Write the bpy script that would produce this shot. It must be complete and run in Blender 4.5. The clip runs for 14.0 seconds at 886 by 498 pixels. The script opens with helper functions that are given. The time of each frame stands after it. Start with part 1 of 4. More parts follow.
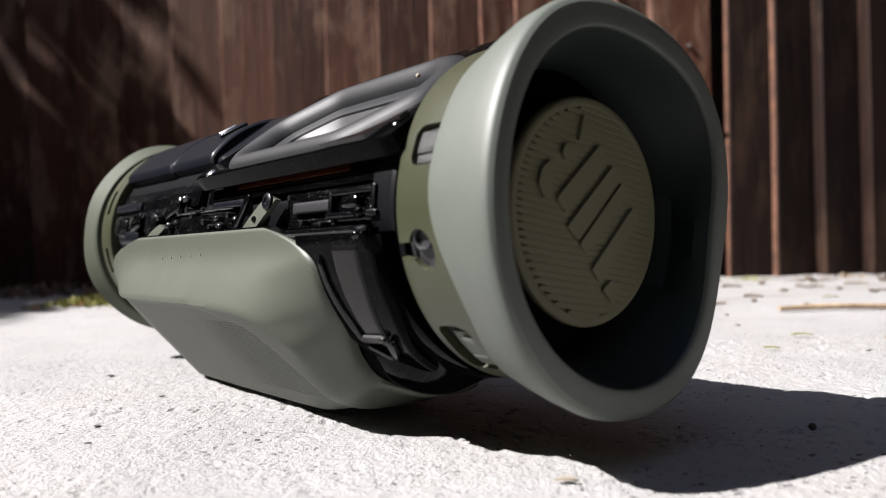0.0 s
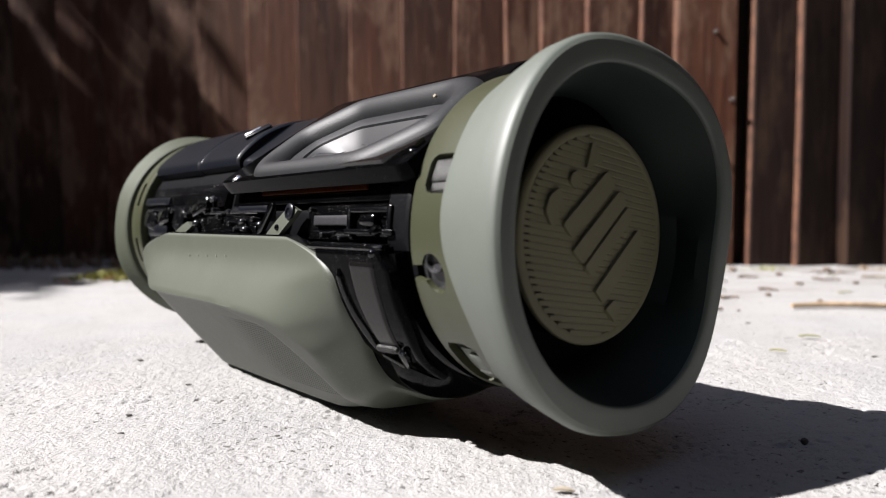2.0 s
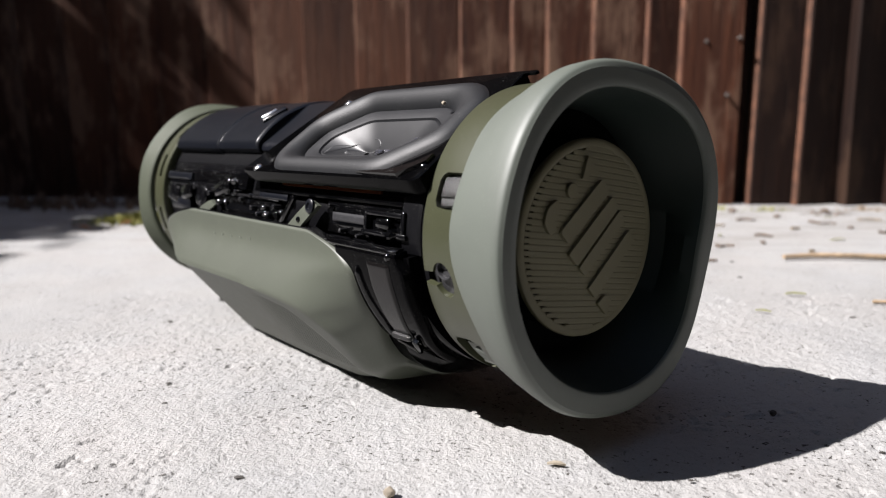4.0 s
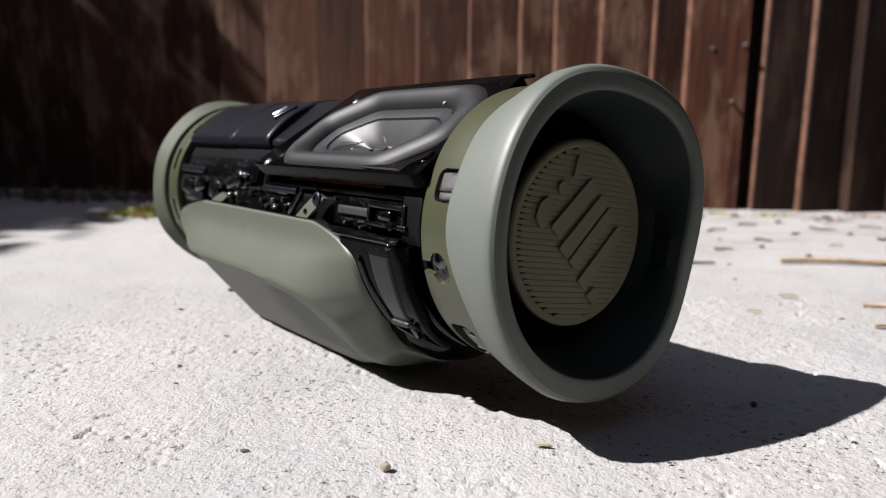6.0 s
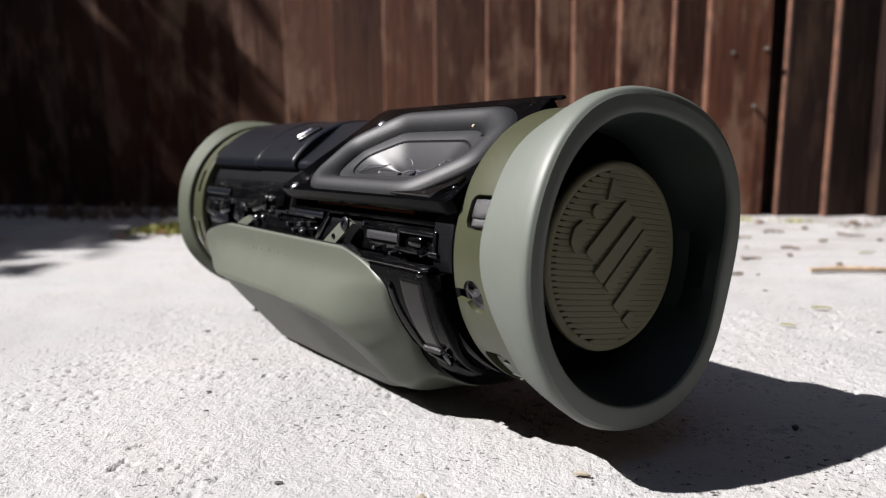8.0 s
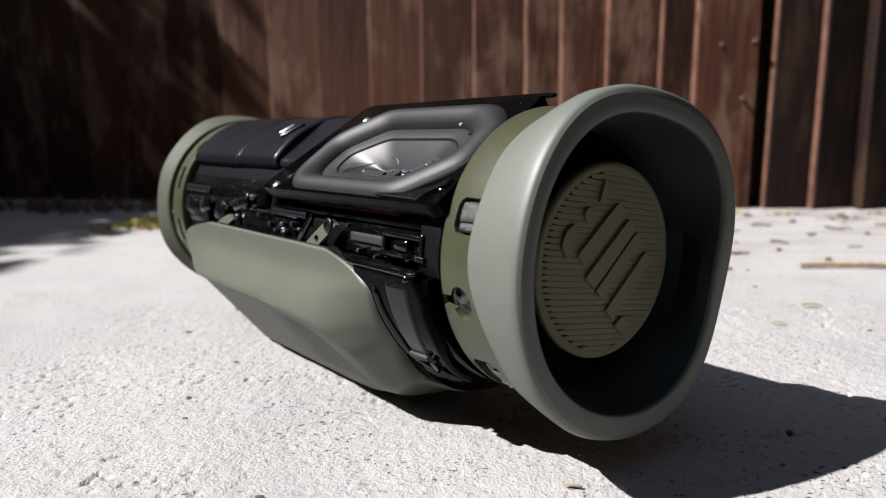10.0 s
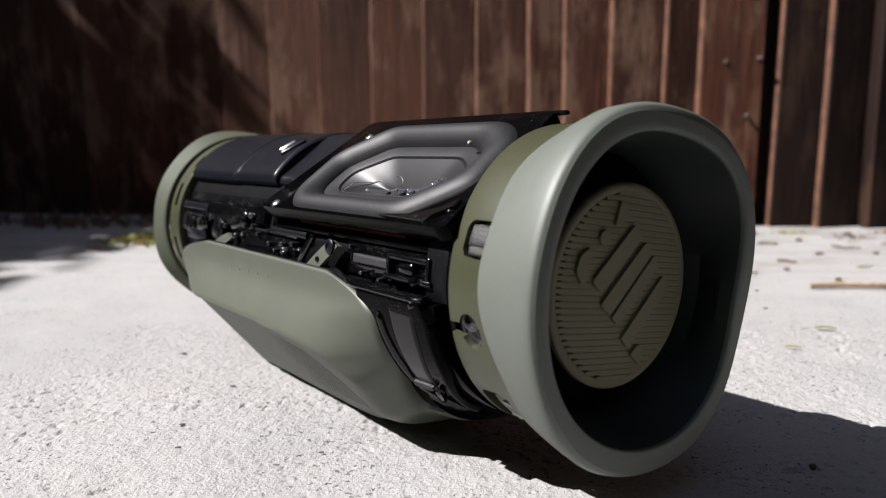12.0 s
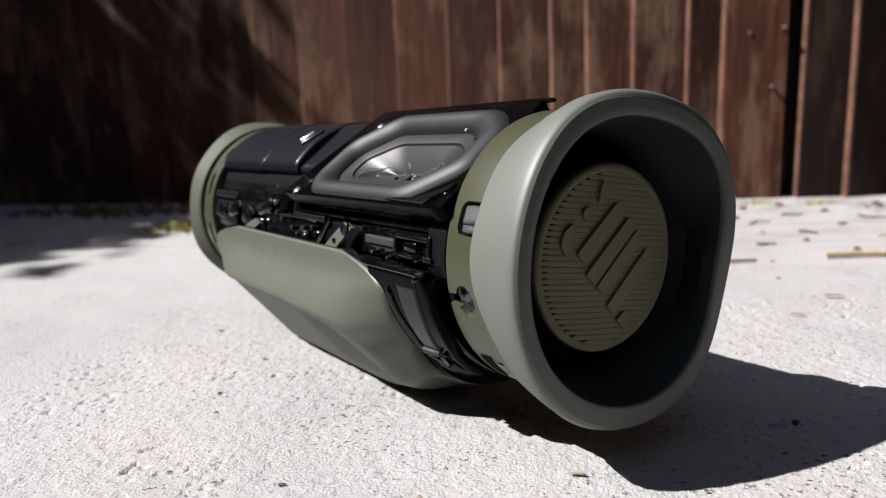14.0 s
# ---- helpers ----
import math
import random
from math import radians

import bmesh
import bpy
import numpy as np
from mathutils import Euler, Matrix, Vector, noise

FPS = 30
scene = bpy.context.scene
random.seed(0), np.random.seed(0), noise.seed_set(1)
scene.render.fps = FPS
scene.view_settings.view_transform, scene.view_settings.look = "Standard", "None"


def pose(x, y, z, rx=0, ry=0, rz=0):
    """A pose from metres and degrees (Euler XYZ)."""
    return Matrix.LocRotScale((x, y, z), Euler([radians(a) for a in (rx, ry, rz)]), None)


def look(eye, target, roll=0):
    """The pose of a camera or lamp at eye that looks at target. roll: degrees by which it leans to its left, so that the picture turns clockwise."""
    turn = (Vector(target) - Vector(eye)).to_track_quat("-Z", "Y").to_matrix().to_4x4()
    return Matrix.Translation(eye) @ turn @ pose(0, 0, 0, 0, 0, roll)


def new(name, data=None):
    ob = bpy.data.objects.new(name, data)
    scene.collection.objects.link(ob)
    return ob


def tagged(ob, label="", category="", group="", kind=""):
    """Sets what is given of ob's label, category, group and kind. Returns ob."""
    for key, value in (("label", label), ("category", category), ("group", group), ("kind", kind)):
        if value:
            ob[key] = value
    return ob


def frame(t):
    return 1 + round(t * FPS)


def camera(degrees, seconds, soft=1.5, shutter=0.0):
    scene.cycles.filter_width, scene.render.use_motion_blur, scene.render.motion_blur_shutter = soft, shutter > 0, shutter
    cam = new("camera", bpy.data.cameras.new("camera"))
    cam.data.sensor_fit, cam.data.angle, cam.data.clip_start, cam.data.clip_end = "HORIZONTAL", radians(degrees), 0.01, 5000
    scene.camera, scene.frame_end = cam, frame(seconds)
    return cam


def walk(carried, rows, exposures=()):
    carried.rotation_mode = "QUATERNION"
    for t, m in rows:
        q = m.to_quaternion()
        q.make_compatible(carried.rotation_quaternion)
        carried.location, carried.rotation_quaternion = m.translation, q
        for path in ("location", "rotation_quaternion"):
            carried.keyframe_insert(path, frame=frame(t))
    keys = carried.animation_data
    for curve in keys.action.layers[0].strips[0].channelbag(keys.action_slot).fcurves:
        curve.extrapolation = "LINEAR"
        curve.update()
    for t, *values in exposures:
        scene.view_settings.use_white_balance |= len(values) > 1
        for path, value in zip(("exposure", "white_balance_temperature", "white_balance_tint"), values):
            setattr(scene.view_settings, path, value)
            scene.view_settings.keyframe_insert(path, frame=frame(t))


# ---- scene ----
cam = camera(65.0, 14.0, soft=1.1)
cam.data.dof.use_dof = True
cam.data.dof.focus_distance = 0.2
cam.data.dof.aperture_fstop = 13.0
PATH = [
    (0, (0.01108, 0.02961, 0.05244), (0.00904, 1.02936, 0.03026), -1.61),
    (0.5, (0.01151, 0.02696, 0.05363), (-0.00963, 1.02672, 0.05827), -0.93),
    (1, (0.01102, 0.02360, 0.05590), (-0.01621, 1.02321, 0.06170), -0.97),
    (1.5, (0.01199, 0.02341, 0.06196), (-0.01966, 1.02257, 0.03588), -0.60),
    (2, (0.01347, 0.02139, 0.06413), (-0.01885, 1.01879, -0.00021), -0.30),
    (2.5, (0.01075, 0.01811, 0.07046), (-0.01949, 1.01325, -0.02331), -0.05),
    (2.7, (0.00990, 0.01814, 0.07141), (-0.02134, 1.01124, -0.04163), -0.17),
    (4.8, (0.01604, -0.00354, 0.09308), (-0.03117, 0.97727, -0.09610), -0.14),
    (5, (0.01637, -0.00511, 0.09232), (-0.03515, 0.97511, -0.09877), 0.25),
    (5.5, (0.01496, -0.00691, 0.08881), (-0.03661, 0.97463, -0.09533), -0.18),
    (6, (0.01642, -0.00497, 0.08616), (-0.03447, 0.97799, -0.09052), 0.52),
    (6.5, (0.01572, -0.00655, 0.08477), (-0.05554, 0.98009, -0.06175), -0.32),
    (7, (0.01548, -0.00345, 0.08700), (-0.06340, 0.98293, -0.05737), -0.91),
    (7.2, (0.01440, -0.00287, 0.08823), (-0.06617, 0.98270, -0.06061), -0.78),
    (9.3, (0.00921, 0.00389, 0.09310), (-0.05151, 0.98603, -0.08495), -0.09),
    (9.5, (0.00786, 0.00521, 0.09348), (-0.05171, 0.98763, -0.08341), 0.00),
    (10, (0.01169, 0.00586, 0.09364), (-0.04509, 0.98742, -0.08885), -0.59),
    (10.5, (0.01093, 0.00510, 0.09189), (-0.04783, 0.98738, -0.08605), -0.41),
    (11, (0.00658, 0.00666, 0.09161), (-0.04654, 0.99104, -0.07621), -0.28),
    (11.5, (0.00578, 0.01218, 0.09234), (-0.04784, 0.99757, -0.06926), -0.15),
    (12, (0.00913, 0.01474, 0.09434), (-0.04674, 1.00002, -0.06722), -0.32),
    (12.5, (0.01253, 0.01247, 0.10154), (-0.06086, 0.99378, -0.07638), -1.91),
    (13, (0.01223, 0.00612, 0.09838), (-0.09002, 0.98203, -0.09437), -2.25),
    (13.5, (0.01746, 0.00034, 0.10016), (-0.08785, 0.97452, -0.09951), -3.06),
    (14, (0.02074, -0.00269, 0.09696), (-0.08946, 0.97308, -0.09204), -2.29),
]
EXPOSURE = [(0, 1.35), (2.7, 1.3), (5.0, 1.1), (6.0, 1.16), (7.2, 1.2), (9.5, 1.26), (10.5, 1.08), (11.0, 1.11), (11.5, 1.26), (12.0, 1.11), (12.5, 1.3), (13.0, 1.13), (14.0, 1.16)]
walk(cam, [(t, look(eye, target, roll)) for t, eye, target, roll in PATH], EXPOSURE)

# ---- sky and sun ----
SUN_AZ, SUN_EL = 197.0, 47.0
to_sun = Vector((math.cos(radians(SUN_EL)) * math.cos(radians(SUN_AZ)), math.cos(radians(SUN_EL)) * math.sin(radians(SUN_AZ)), math.sin(radians(SUN_EL))))
world = bpy.data.worlds.new("world")
world.use_nodes = True
scene.world = world
wn = world.node_tree.nodes
sky = wn.new("ShaderNodeTexSky")
sky.sky_type = "NISHITA"
sky.sun_disc = False
sky.sun_elevation = radians(SUN_EL)
sky.sun_rotation = radians(90 - SUN_AZ)
wn["Background"].inputs["Strength"].default_value = 0.06
world.node_tree.links.new(sky.outputs["Color"], wn["Background"].inputs["Color"])
sun_data = bpy.data.lights.new("sun", "SUN")
sun_data.energy = 5.0
sun_data.angle = radians(0.53)
sun_data.color = (1.0, 0.955, 0.955)
sun = new("sun", sun_data)
sun.matrix_world = look(to_sun * 5, (0, 0, 0))


# ---- materials ----
def node_mat(name):
    m = bpy.data.materials.new(name)
    m.use_nodes = True
    nt = m.node_tree
    return m, nt.nodes, nt.links, nt.nodes["Principled BSDF"]


def noise_tex(N, L, scale, detail=4.0, rough=0.6, stretch=None):
    tex = N.new("ShaderNodeTexNoise")
    tex.inputs["Scale"].default_value = scale
    tex.inputs["Detail"].default_value = detail
    tex.inputs["Roughness"].default_value = rough
    co = N.new("ShaderNodeTexCoord")
    if stretch:
        mp = N.new("ShaderNodeMapping")
        mp.inputs["Scale"].default_value = stretch
        L.new(co.outputs["Object"], mp.inputs["Vector"])
        L.new(mp.outputs["Vector"], tex.inputs["Vector"])
    else:
        L.new(co.outputs["Object"], tex.inputs["Vector"])
    return tex


def ramp(N, L, source, stops):
    r = N.new("ShaderNodeValToRGB")
    r.color_ramp.elements[0].position, r.color_ramp.elements[0].color = stops[0][0], (*stops[0][1], 1)
    r.color_ramp.elements[1].position, r.color_ramp.elements[1].color = stops[-1][0], (*stops[-1][1], 1)
    for pos, col in stops[1:-1]:
        r.color_ramp.elements.new(pos).color = (*col, 1)
    L.new(source, r.inputs["Fac"])
    return r


def mixed(N, L, fac, a, b, blend="MIX"):
    mx = N.new("ShaderNodeMix")
    mx.data_type, mx.blend_type = "RGBA", blend
    for sock, v in ((mx.inputs["Factor"], fac), (mx.inputs["A"], a), (mx.inputs["B"], b)):
        if isinstance(v, bpy.types.NodeSocket):
            L.new(v, sock)
        elif isinstance(v, (int, float)):
            sock.default_value = v
        else:
            sock.default_value = (*v, 1)
    return mx.outputs["Result"]


def add_bump(N, L, bsdf, height, strength, distance):
    b = N.new("ShaderNodeBump")
    b.inputs["Strength"].default_value = strength
    b.inputs["Distance"].default_value = distance
    L.new(height, b.inputs["Height"])
    L.new(b.outputs["Normal"], bsdf.inputs["Normal"])
    return b


def moulded(name, colour, rough, dust=0.0, dust_colour=(0.5, 0.5, 0.48), grain=2500.0, bump=0.1, spec=0.5):
    """Moulded plastic or rubber: soft blotches, fine grain and specks of dust."""
    m, N, L, B = node_mat(name)
    big = noise_tex(N, L, 45.0, 3.0)
    tone = ramp(N, L, big.outputs["Fac"], [(0.3, [c * 0.95 for c in colour]), (0.7, [c * 1.05 for c in colour])])
    col = tone.outputs["Color"]
    if dust:
        specks = noise_tex(N, L, 2600.0, 1.0)
        zone = noise_tex(N, L, 120.0, 2.0)
        cut = ramp(N, L, specks.outputs["Fac"], [(0.66, (0, 0, 0)), (0.72, (1, 1, 1))])
        where = ramp(N, L, zone.outputs["Fac"], [(0.42, (0, 0, 0)), (0.66, (dust, dust, dust))])
        both = mixed(N, L, 1.0, cut.outputs["Color"], where.outputs["Color"], "MULTIPLY")
        col = mixed(N, L, both, col, dust_colour)
    L.new(col, B.inputs["Base Color"])
    wear = noise_tex(N, L, 160.0, 4.0)
    r = ramp(N, L, wear.outputs["Fac"], [(0.3, (rough * 0.97,) * 3), (0.75, (min(1, rough * 1.05),) * 3)])
    L.new(r.outputs["Color"], B.inputs["Roughness"])
    fine = noise_tex(N, L, grain, 2.0)
    add_bump(N, L, B, fine.outputs["Fac"], bump, 0.0002)
    B.inputs["Specular IOR Level"].default_value = spec
    return m


M_RUBBER = moulded("grey_green_rubber", (0.062, 0.069, 0.052), 0.5, dust=0.12, bump=0.12, spec=0.5)
M_RIM = moulded("faded_grey_green_rubber", (0.092, 0.104, 0.088), 0.52, dust=0.1, bump=0.12, spec=0.55)
M_FARRIM = moulded("pale_olive_rubber", (0.052, 0.06, 0.04), 0.65, dust=0.1, bump=0.12, spec=0.3)
M_OLIVE = moulded("olive_plastic", (0.036, 0.039, 0.02), 0.36, dust=0.1, bump=0.1)
M_DISC = moulded("olive_rubber", (0.15, 0.14, 0.08), 0.6, dust=0.1, bump=0.2)
M_INNER_SHADE = moulded("shaded_green_rubber", (0.014, 0.022, 0.018), 0.6, bump=0.12, spec=0.4)
M_GLOSS = moulded("black_gloss_plastic", (0.0015, 0.0015, 0.0018), 0.11, dust=0.3, bump=0.03, spec=0.46)
M_BLACK = moulded("black_plastic", (0.002, 0.002, 0.0026), 0.22, dust=0.6, bump=0.1, spec=0.34)
M_PIN = moulded("polished_black_plastic", (0.012, 0.012, 0.013), 0.14, bump=0.03, spec=0.9)
M_MATT = moulded("dull_black_plastic", (0.0035, 0.0035, 0.0043), 0.42, dust=0.1, bump=0.08, spec=0.12)
M_HUMP = moulded("blue_black_plastic", (0.004, 0.0048, 0.0075), 0.33, dust=0.04, bump=0.05, spec=0.32)
M_ROLL = moulded("black_rubber", (0.0038, 0.0044, 0.0056), 0.56, dust=0.12, bump=0.22, spec=0.5)
M_CONE = moulded("dark_grey_cone", (0.0035, 0.004, 0.0055), 0.48, dust=0.05, bump=0.03, spec=0.6)
M_JET = moulded("jet_black_plastic", (0.0012, 0.0012, 0.0014), 0.08, dust=0.08, bump=0.03, spec=0.03)
M_PANEL = moulded("grey_black_film", (0.005, 0.0046, 0.0046), 0.2, dust=0.05, bump=0.02, spec=0.22)
M_SLEEVE = moulded("dark_grey_plastic", (0.026, 0.026, 0.028), 0.4, dust=0.1, bump=0.08, spec=0.4)
M_SURROUND = moulded("matt_black_rubber", (0.0018, 0.002, 0.002), 0.8, bump=0.1, spec=0.06)


def metal(name, colour, rough, bump=0.0, scale=1500.0):
    m, N, L, B = node_mat(name)
    n = noise_tex(N, L, scale, 3.0)
    c = ramp(N, L, n.outputs["Fac"], [(0.3, [k * 0.6 for k in colour]), (0.7, colour)])
    L.new(c.outputs["Color"], B.inputs["Base Color"])
    B.inputs["Metallic"].default_value = 1.0
    B.inputs["Roughness"].default_value = rough
    if bump:
        add_bump(N, L, B, n.outputs["Fac"], bump, 0.0004)
    return m


M_METAL = metal("bright_steel", (0.75, 0.75, 0.76), 0.25)
M_FOIL = metal("grainy_grey_foil", (0.1, 0.1, 0.1), 0.4, 0.8, 3000.0)
M_GLUE = moulded("clear_glue", (0.05, 0.05, 0.058), 0.1, dust=0.4, grain=900.0, bump=1.0, spec=1.0)
M_COPPER = metal("copper_tape", (0.5, 0.16, 0.07), 0.35)


def concrete():
    m, N, L, B = node_mat("weathered_concrete")
    cloud = noise_tex(N, L, 5.0, 5.0, 0.6)
    base = ramp(N, L, cloud.outputs["Fac"], [(0.25, (0.262, 0.26, 0.254)), (0.5, (0.315, 0.312, 0.306)), (0.78, (0.362, 0.36, 0.354))])
    grit = noise_tex(N, L, 950.0, 3.0, 0.6)
    g = ramp(N, L, grit.outputs["Fac"], [(0.28, (0.92, 0.915, 0.9)), (0.45, (0.99, 0.99, 0.985)), (0.7, (1.03, 1.03, 1.03))])
    c1 = mixed(N, L, 1.0, base.outputs["Color"], g.outputs["Color"], "MULTIPLY")
    blush = noise_tex(N, L, 14.0, 3.0)
    tint = ramp(N, L, blush.outputs["Fac"], [(0.35, (0.985, 0.995, 1.01)), (0.5, (1.0, 1.0, 1.0)), (0.7, (1.015, 0.995, 0.985))])
    c1 = mixed(N, L, 1.0, c1, tint.outputs["Color"], "MULTIPLY")
    pits = noise_tex(N, L, 520.0, 2.0, 0.6, (1.0, 1.25, 1.0))
    p = ramp(N, L, pits.outputs["Fac"], [(0.335, (1, 1, 1)), (0.36, (0, 0, 0))])
    zone = noise_tex(N, L, 26.0, 3.0)
    z = ramp(N, L, zone.outputs["Fac"], [(0.42, (0.05, 0.05, 0.05)), (0.55, (1, 1, 1))])
    pz = mixed(N, L, 1.0, p.outputs["Color"], z.outputs["Color"], "MULTIPLY")
    c2 = mixed(N, L, pz, c1, (0.07, 0.064, 0.058))
    specks = noise_tex(N, L, 1500.0, 2.0, 0.6, (1.0, 1.5, 1.0))
    sp = ramp(N, L, specks.outputs["Fac"], [(0.3, (0.8, 0.8, 0.8)), (0.325, (0, 0, 0))])
    c2 = mixed(N, L, sp.outputs["Color"], c2, (0.1, 0.093, 0.085))
    stain = noise_tex(N, L, 1.9, 6.0, 0.7)
    s = ramp(N, L, stain.outputs["Fac"], [(0.52, (0, 0, 0)), (0.75, (0.35, 0.35, 0.35))])
    c3 = mixed(N, L, s.outputs["Color"], c2, (0.24, 0.22, 0.19))
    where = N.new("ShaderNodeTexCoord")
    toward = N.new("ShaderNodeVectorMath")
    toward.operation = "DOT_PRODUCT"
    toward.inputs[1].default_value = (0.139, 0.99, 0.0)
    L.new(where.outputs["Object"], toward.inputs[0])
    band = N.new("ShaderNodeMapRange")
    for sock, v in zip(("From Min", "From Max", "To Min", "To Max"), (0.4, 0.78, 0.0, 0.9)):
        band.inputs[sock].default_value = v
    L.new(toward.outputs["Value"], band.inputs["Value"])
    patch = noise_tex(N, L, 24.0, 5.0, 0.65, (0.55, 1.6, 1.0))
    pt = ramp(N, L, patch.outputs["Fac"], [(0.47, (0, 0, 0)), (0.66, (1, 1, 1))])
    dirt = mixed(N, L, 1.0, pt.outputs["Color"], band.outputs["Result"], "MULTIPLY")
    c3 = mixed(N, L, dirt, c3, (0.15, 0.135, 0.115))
    L.new(c3, B.inputs["Base Color"])
    B.inputs["Roughness"].default_value = 0.9
    h = N.new("ShaderNodeMath")
    h.operation = "SUBTRACT"
    L.new(grit.outputs["Fac"], h.inputs[0])
    L.new(p.outputs["Color"], h.inputs[1])
    fine = noise_tex(N, L, 2100.0, 2.0, 0.6)
    h2 = N.new("ShaderNodeMath")
    h2.operation = "MULTIPLY_ADD"
    L.new(fine.outputs["Fac"], h2.inputs[0])
    h2.inputs[1].default_value = 0.25
    L.new(h.outputs["Value"], h2.inputs[2])
    add_bump(N, L, B, h2.outputs["Value"], 0.85, 0.0009)
    return m


def board_wood(name, tone):
    """Stained boards; tone: stain strength with the boards' lit or shaded look put in."""
    m, N, L, B = node_mat(name)
    oi = N.new("ShaderNodeObjectInfo")
    grain = noise_tex(N, L, 26.0, 6.0, 0.65, (9.0, 9.0, 0.5))
    g = ramp(N, L, grain.outputs["Fac"], [(0.25, (0.02, 0.0082, 0.0047)), (0.5, (0.042, 0.0162, 0.0088)), (0.75, (0.085, 0.036, 0.02))])
    each = ramp(N, L, oi.outputs["Random"], [(0.0, (0.6, 0.54, 0.5)), (0.5, (1.0, 1.0, 1.0)), (1.0, (1.35, 1.3, 1.28))])
    c1 = mixed(N, L, 1.0, g.outputs["Color"], each.outputs["Color"], "MULTIPLY")
    worn = noise_tex(N, L, 3.0, 5.0, 0.6, (1.5, 1.5, 1.0))
    w = ramp(N, L, worn.outputs["Fac"], [(0.45, (0, 0, 0)), (0.75, (0.42, 0.42, 0.42))])
    c2 = mixed(N, L, w.outputs["Color"], c1, (0.13, 0.075, 0.05))
    bleach = noise_tex(N, L, 17.0, 5.0, 0.65, (1.7, 1.7, 0.55))
    bl = ramp(N, L, bleach.outputs["Fac"], [(0.5, (0, 0, 0)), (0.62, (0.75, 0.75, 0.75))])
    c2 = mixed(N, L, bl.outputs["Color"], c2, (0.14, 0.09, 0.065))
    c3 = mixed(N, L, 1.0, c2, tone, "MULTIPLY")
    L.new(c3, B.inputs["Base Color"])
    B.inputs["Specular IOR Level"].default_value = 0.2
    B.inputs["Roughness"].default_value = 0.75
    add_bump(N, L, B, grain.outputs["Fac"], 0.5, 0.003)
    return m


def plain(name, colour, rough=0.8, scale=30.0, spread=0.2, bump=0.2, dist=0.002):
    m, N, L, B = node_mat(name)
    n = noise_tex(N, L, scale, 5.0)
    c = ramp(N, L, n.outputs["Fac"], [(0.3, [k * (1 - spread) for k in colour]), (0.7, [k * (1 + spread) for k in colour])])
    L.new(c.outputs["Color"], B.inputs["Base Color"])
    B.inputs["Roughness"].default_value = rough
    add_bump(N, L, B, n.outputs["Fac"], bump, dist)
    return m


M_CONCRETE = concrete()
M_BOARD_SHADED = board_wood("dark_stained_boards_shaded", (0.26, 0.21, 0.17))
M_FADED_LIT = board_wood("faded_brown_boards_lit", (0.97, 0.87, 0.79))
M_SUN_EDGE = plain("sunlit_edge", (0.095, 0.041, 0.022), 0.8, 70.0, 0.55)
M_NAIL = plain("grey_nail", (0.08, 0.066, 0.058), 0.6, 400.0, 0.4)
M_WALL = plain("unseen_wall", (0.12, 0.1, 0.085), 0.9, 8.0)
M_LEAF = plain("shrub_leaf", (0.06, 0.1, 0.03), 0.5, 40.0, 0.4)
M_BARK = plain("bark", (0.12, 0.085, 0.06), 0.9, 60.0, 0.4, 0.6)
M_TWIG = plain("dry_twig", (0.3, 0.22, 0.14), 0.8, 150.0, 0.35, 0.5)
M_STALK = plain("dead_stalk", (0.2, 0.16, 0.11), 0.85, 150.0, 0.35, 0.5)
M_GRASS = plain("yellow_green_moss", (0.2, 0.2, 0.05), 0.8, 200.0, 0.5)
M_DRYLEAF = plain("dry_leaf", (0.4, 0.2, 0.09), 0.8, 150.0, 0.4)
M_GREENLEAF = plain("fresh_leaf", (0.2, 0.2, 0.075), 0.95, 400.0, 0.5)
M_STONE = plain("dark_stone", (0.05, 0.045, 0.04), 0.7, 600.0, 0.4, 0.5, 0.0005)
M_PEBBLE = plain("grey_pebble", (0.3, 0.26, 0.2), 0.7, 500.0, 0.3, 0.5, 0.0005)
M_DOT = moulded("pale_light_dot", (0.14, 0.15, 0.125), 0.4)
M_GLINT = moulded("pale_glint", (0.3, 0.31, 0.28), 0.3)


# ---- mesh helpers ----
def mesh_of(name, verts, faces, smooth=True):
    me = bpy.data.meshes.new(name)
    me.from_pydata([tuple(v) for v in verts], [], faces)
    me.update()
    bm = bmesh.new()
    bm.from_mesh(me)
    bmesh.ops.recalc_face_normals(bm, faces=bm.faces[:])
    bm.to_mesh(me)
    bm.free()
    if smooth:
        me.polygons.foreach_set("use_smooth", [True] * len(me.polygons))
        me.set_sharp_from_angle(angle=radians(38))
    return me


def part(name, data, material, parent=None, label="", at=None):
    """One mesh object under a thing or a part. data: a mesh, or (verts, faces)."""
    if isinstance(data, tuple):
        data = mesh_of(name, *data)
    ob = new(name, data)
    if not data.materials:
        data.materials.append(material)
    if parent is not None:
        ob.parent = parent
    if at is not None:
        ob.location = at
    if label:
        tagged(ob, label)
    return ob


def join(*pieces):
    verts, faces = [], []
    for v, f in pieces:
        k = len(verts)
        verts += list(v)
        faces += [tuple(i + k for i in q) for q in f]
    return verts, faces


def ring_loops(loops, closed=False, cap=False):
    """Skin between loops of equal length; closed also joins the last to the first."""
    n = len(loops[0])
    verts = [p for lp in loops for p in lp]
    faces = []
    m = len(loops)
    for i in range(m if closed else m - 1):
        a, b = i * n, ((i + 1) % m) * n
        faces += [(a + j, a + (j + 1) % n, b + (j + 1) % n, b + j) for j in range(n)]
    if cap:
        faces += [tuple(range(n))[::-1], tuple((m - 1) * n + j for j in range(n))]
    return verts, faces


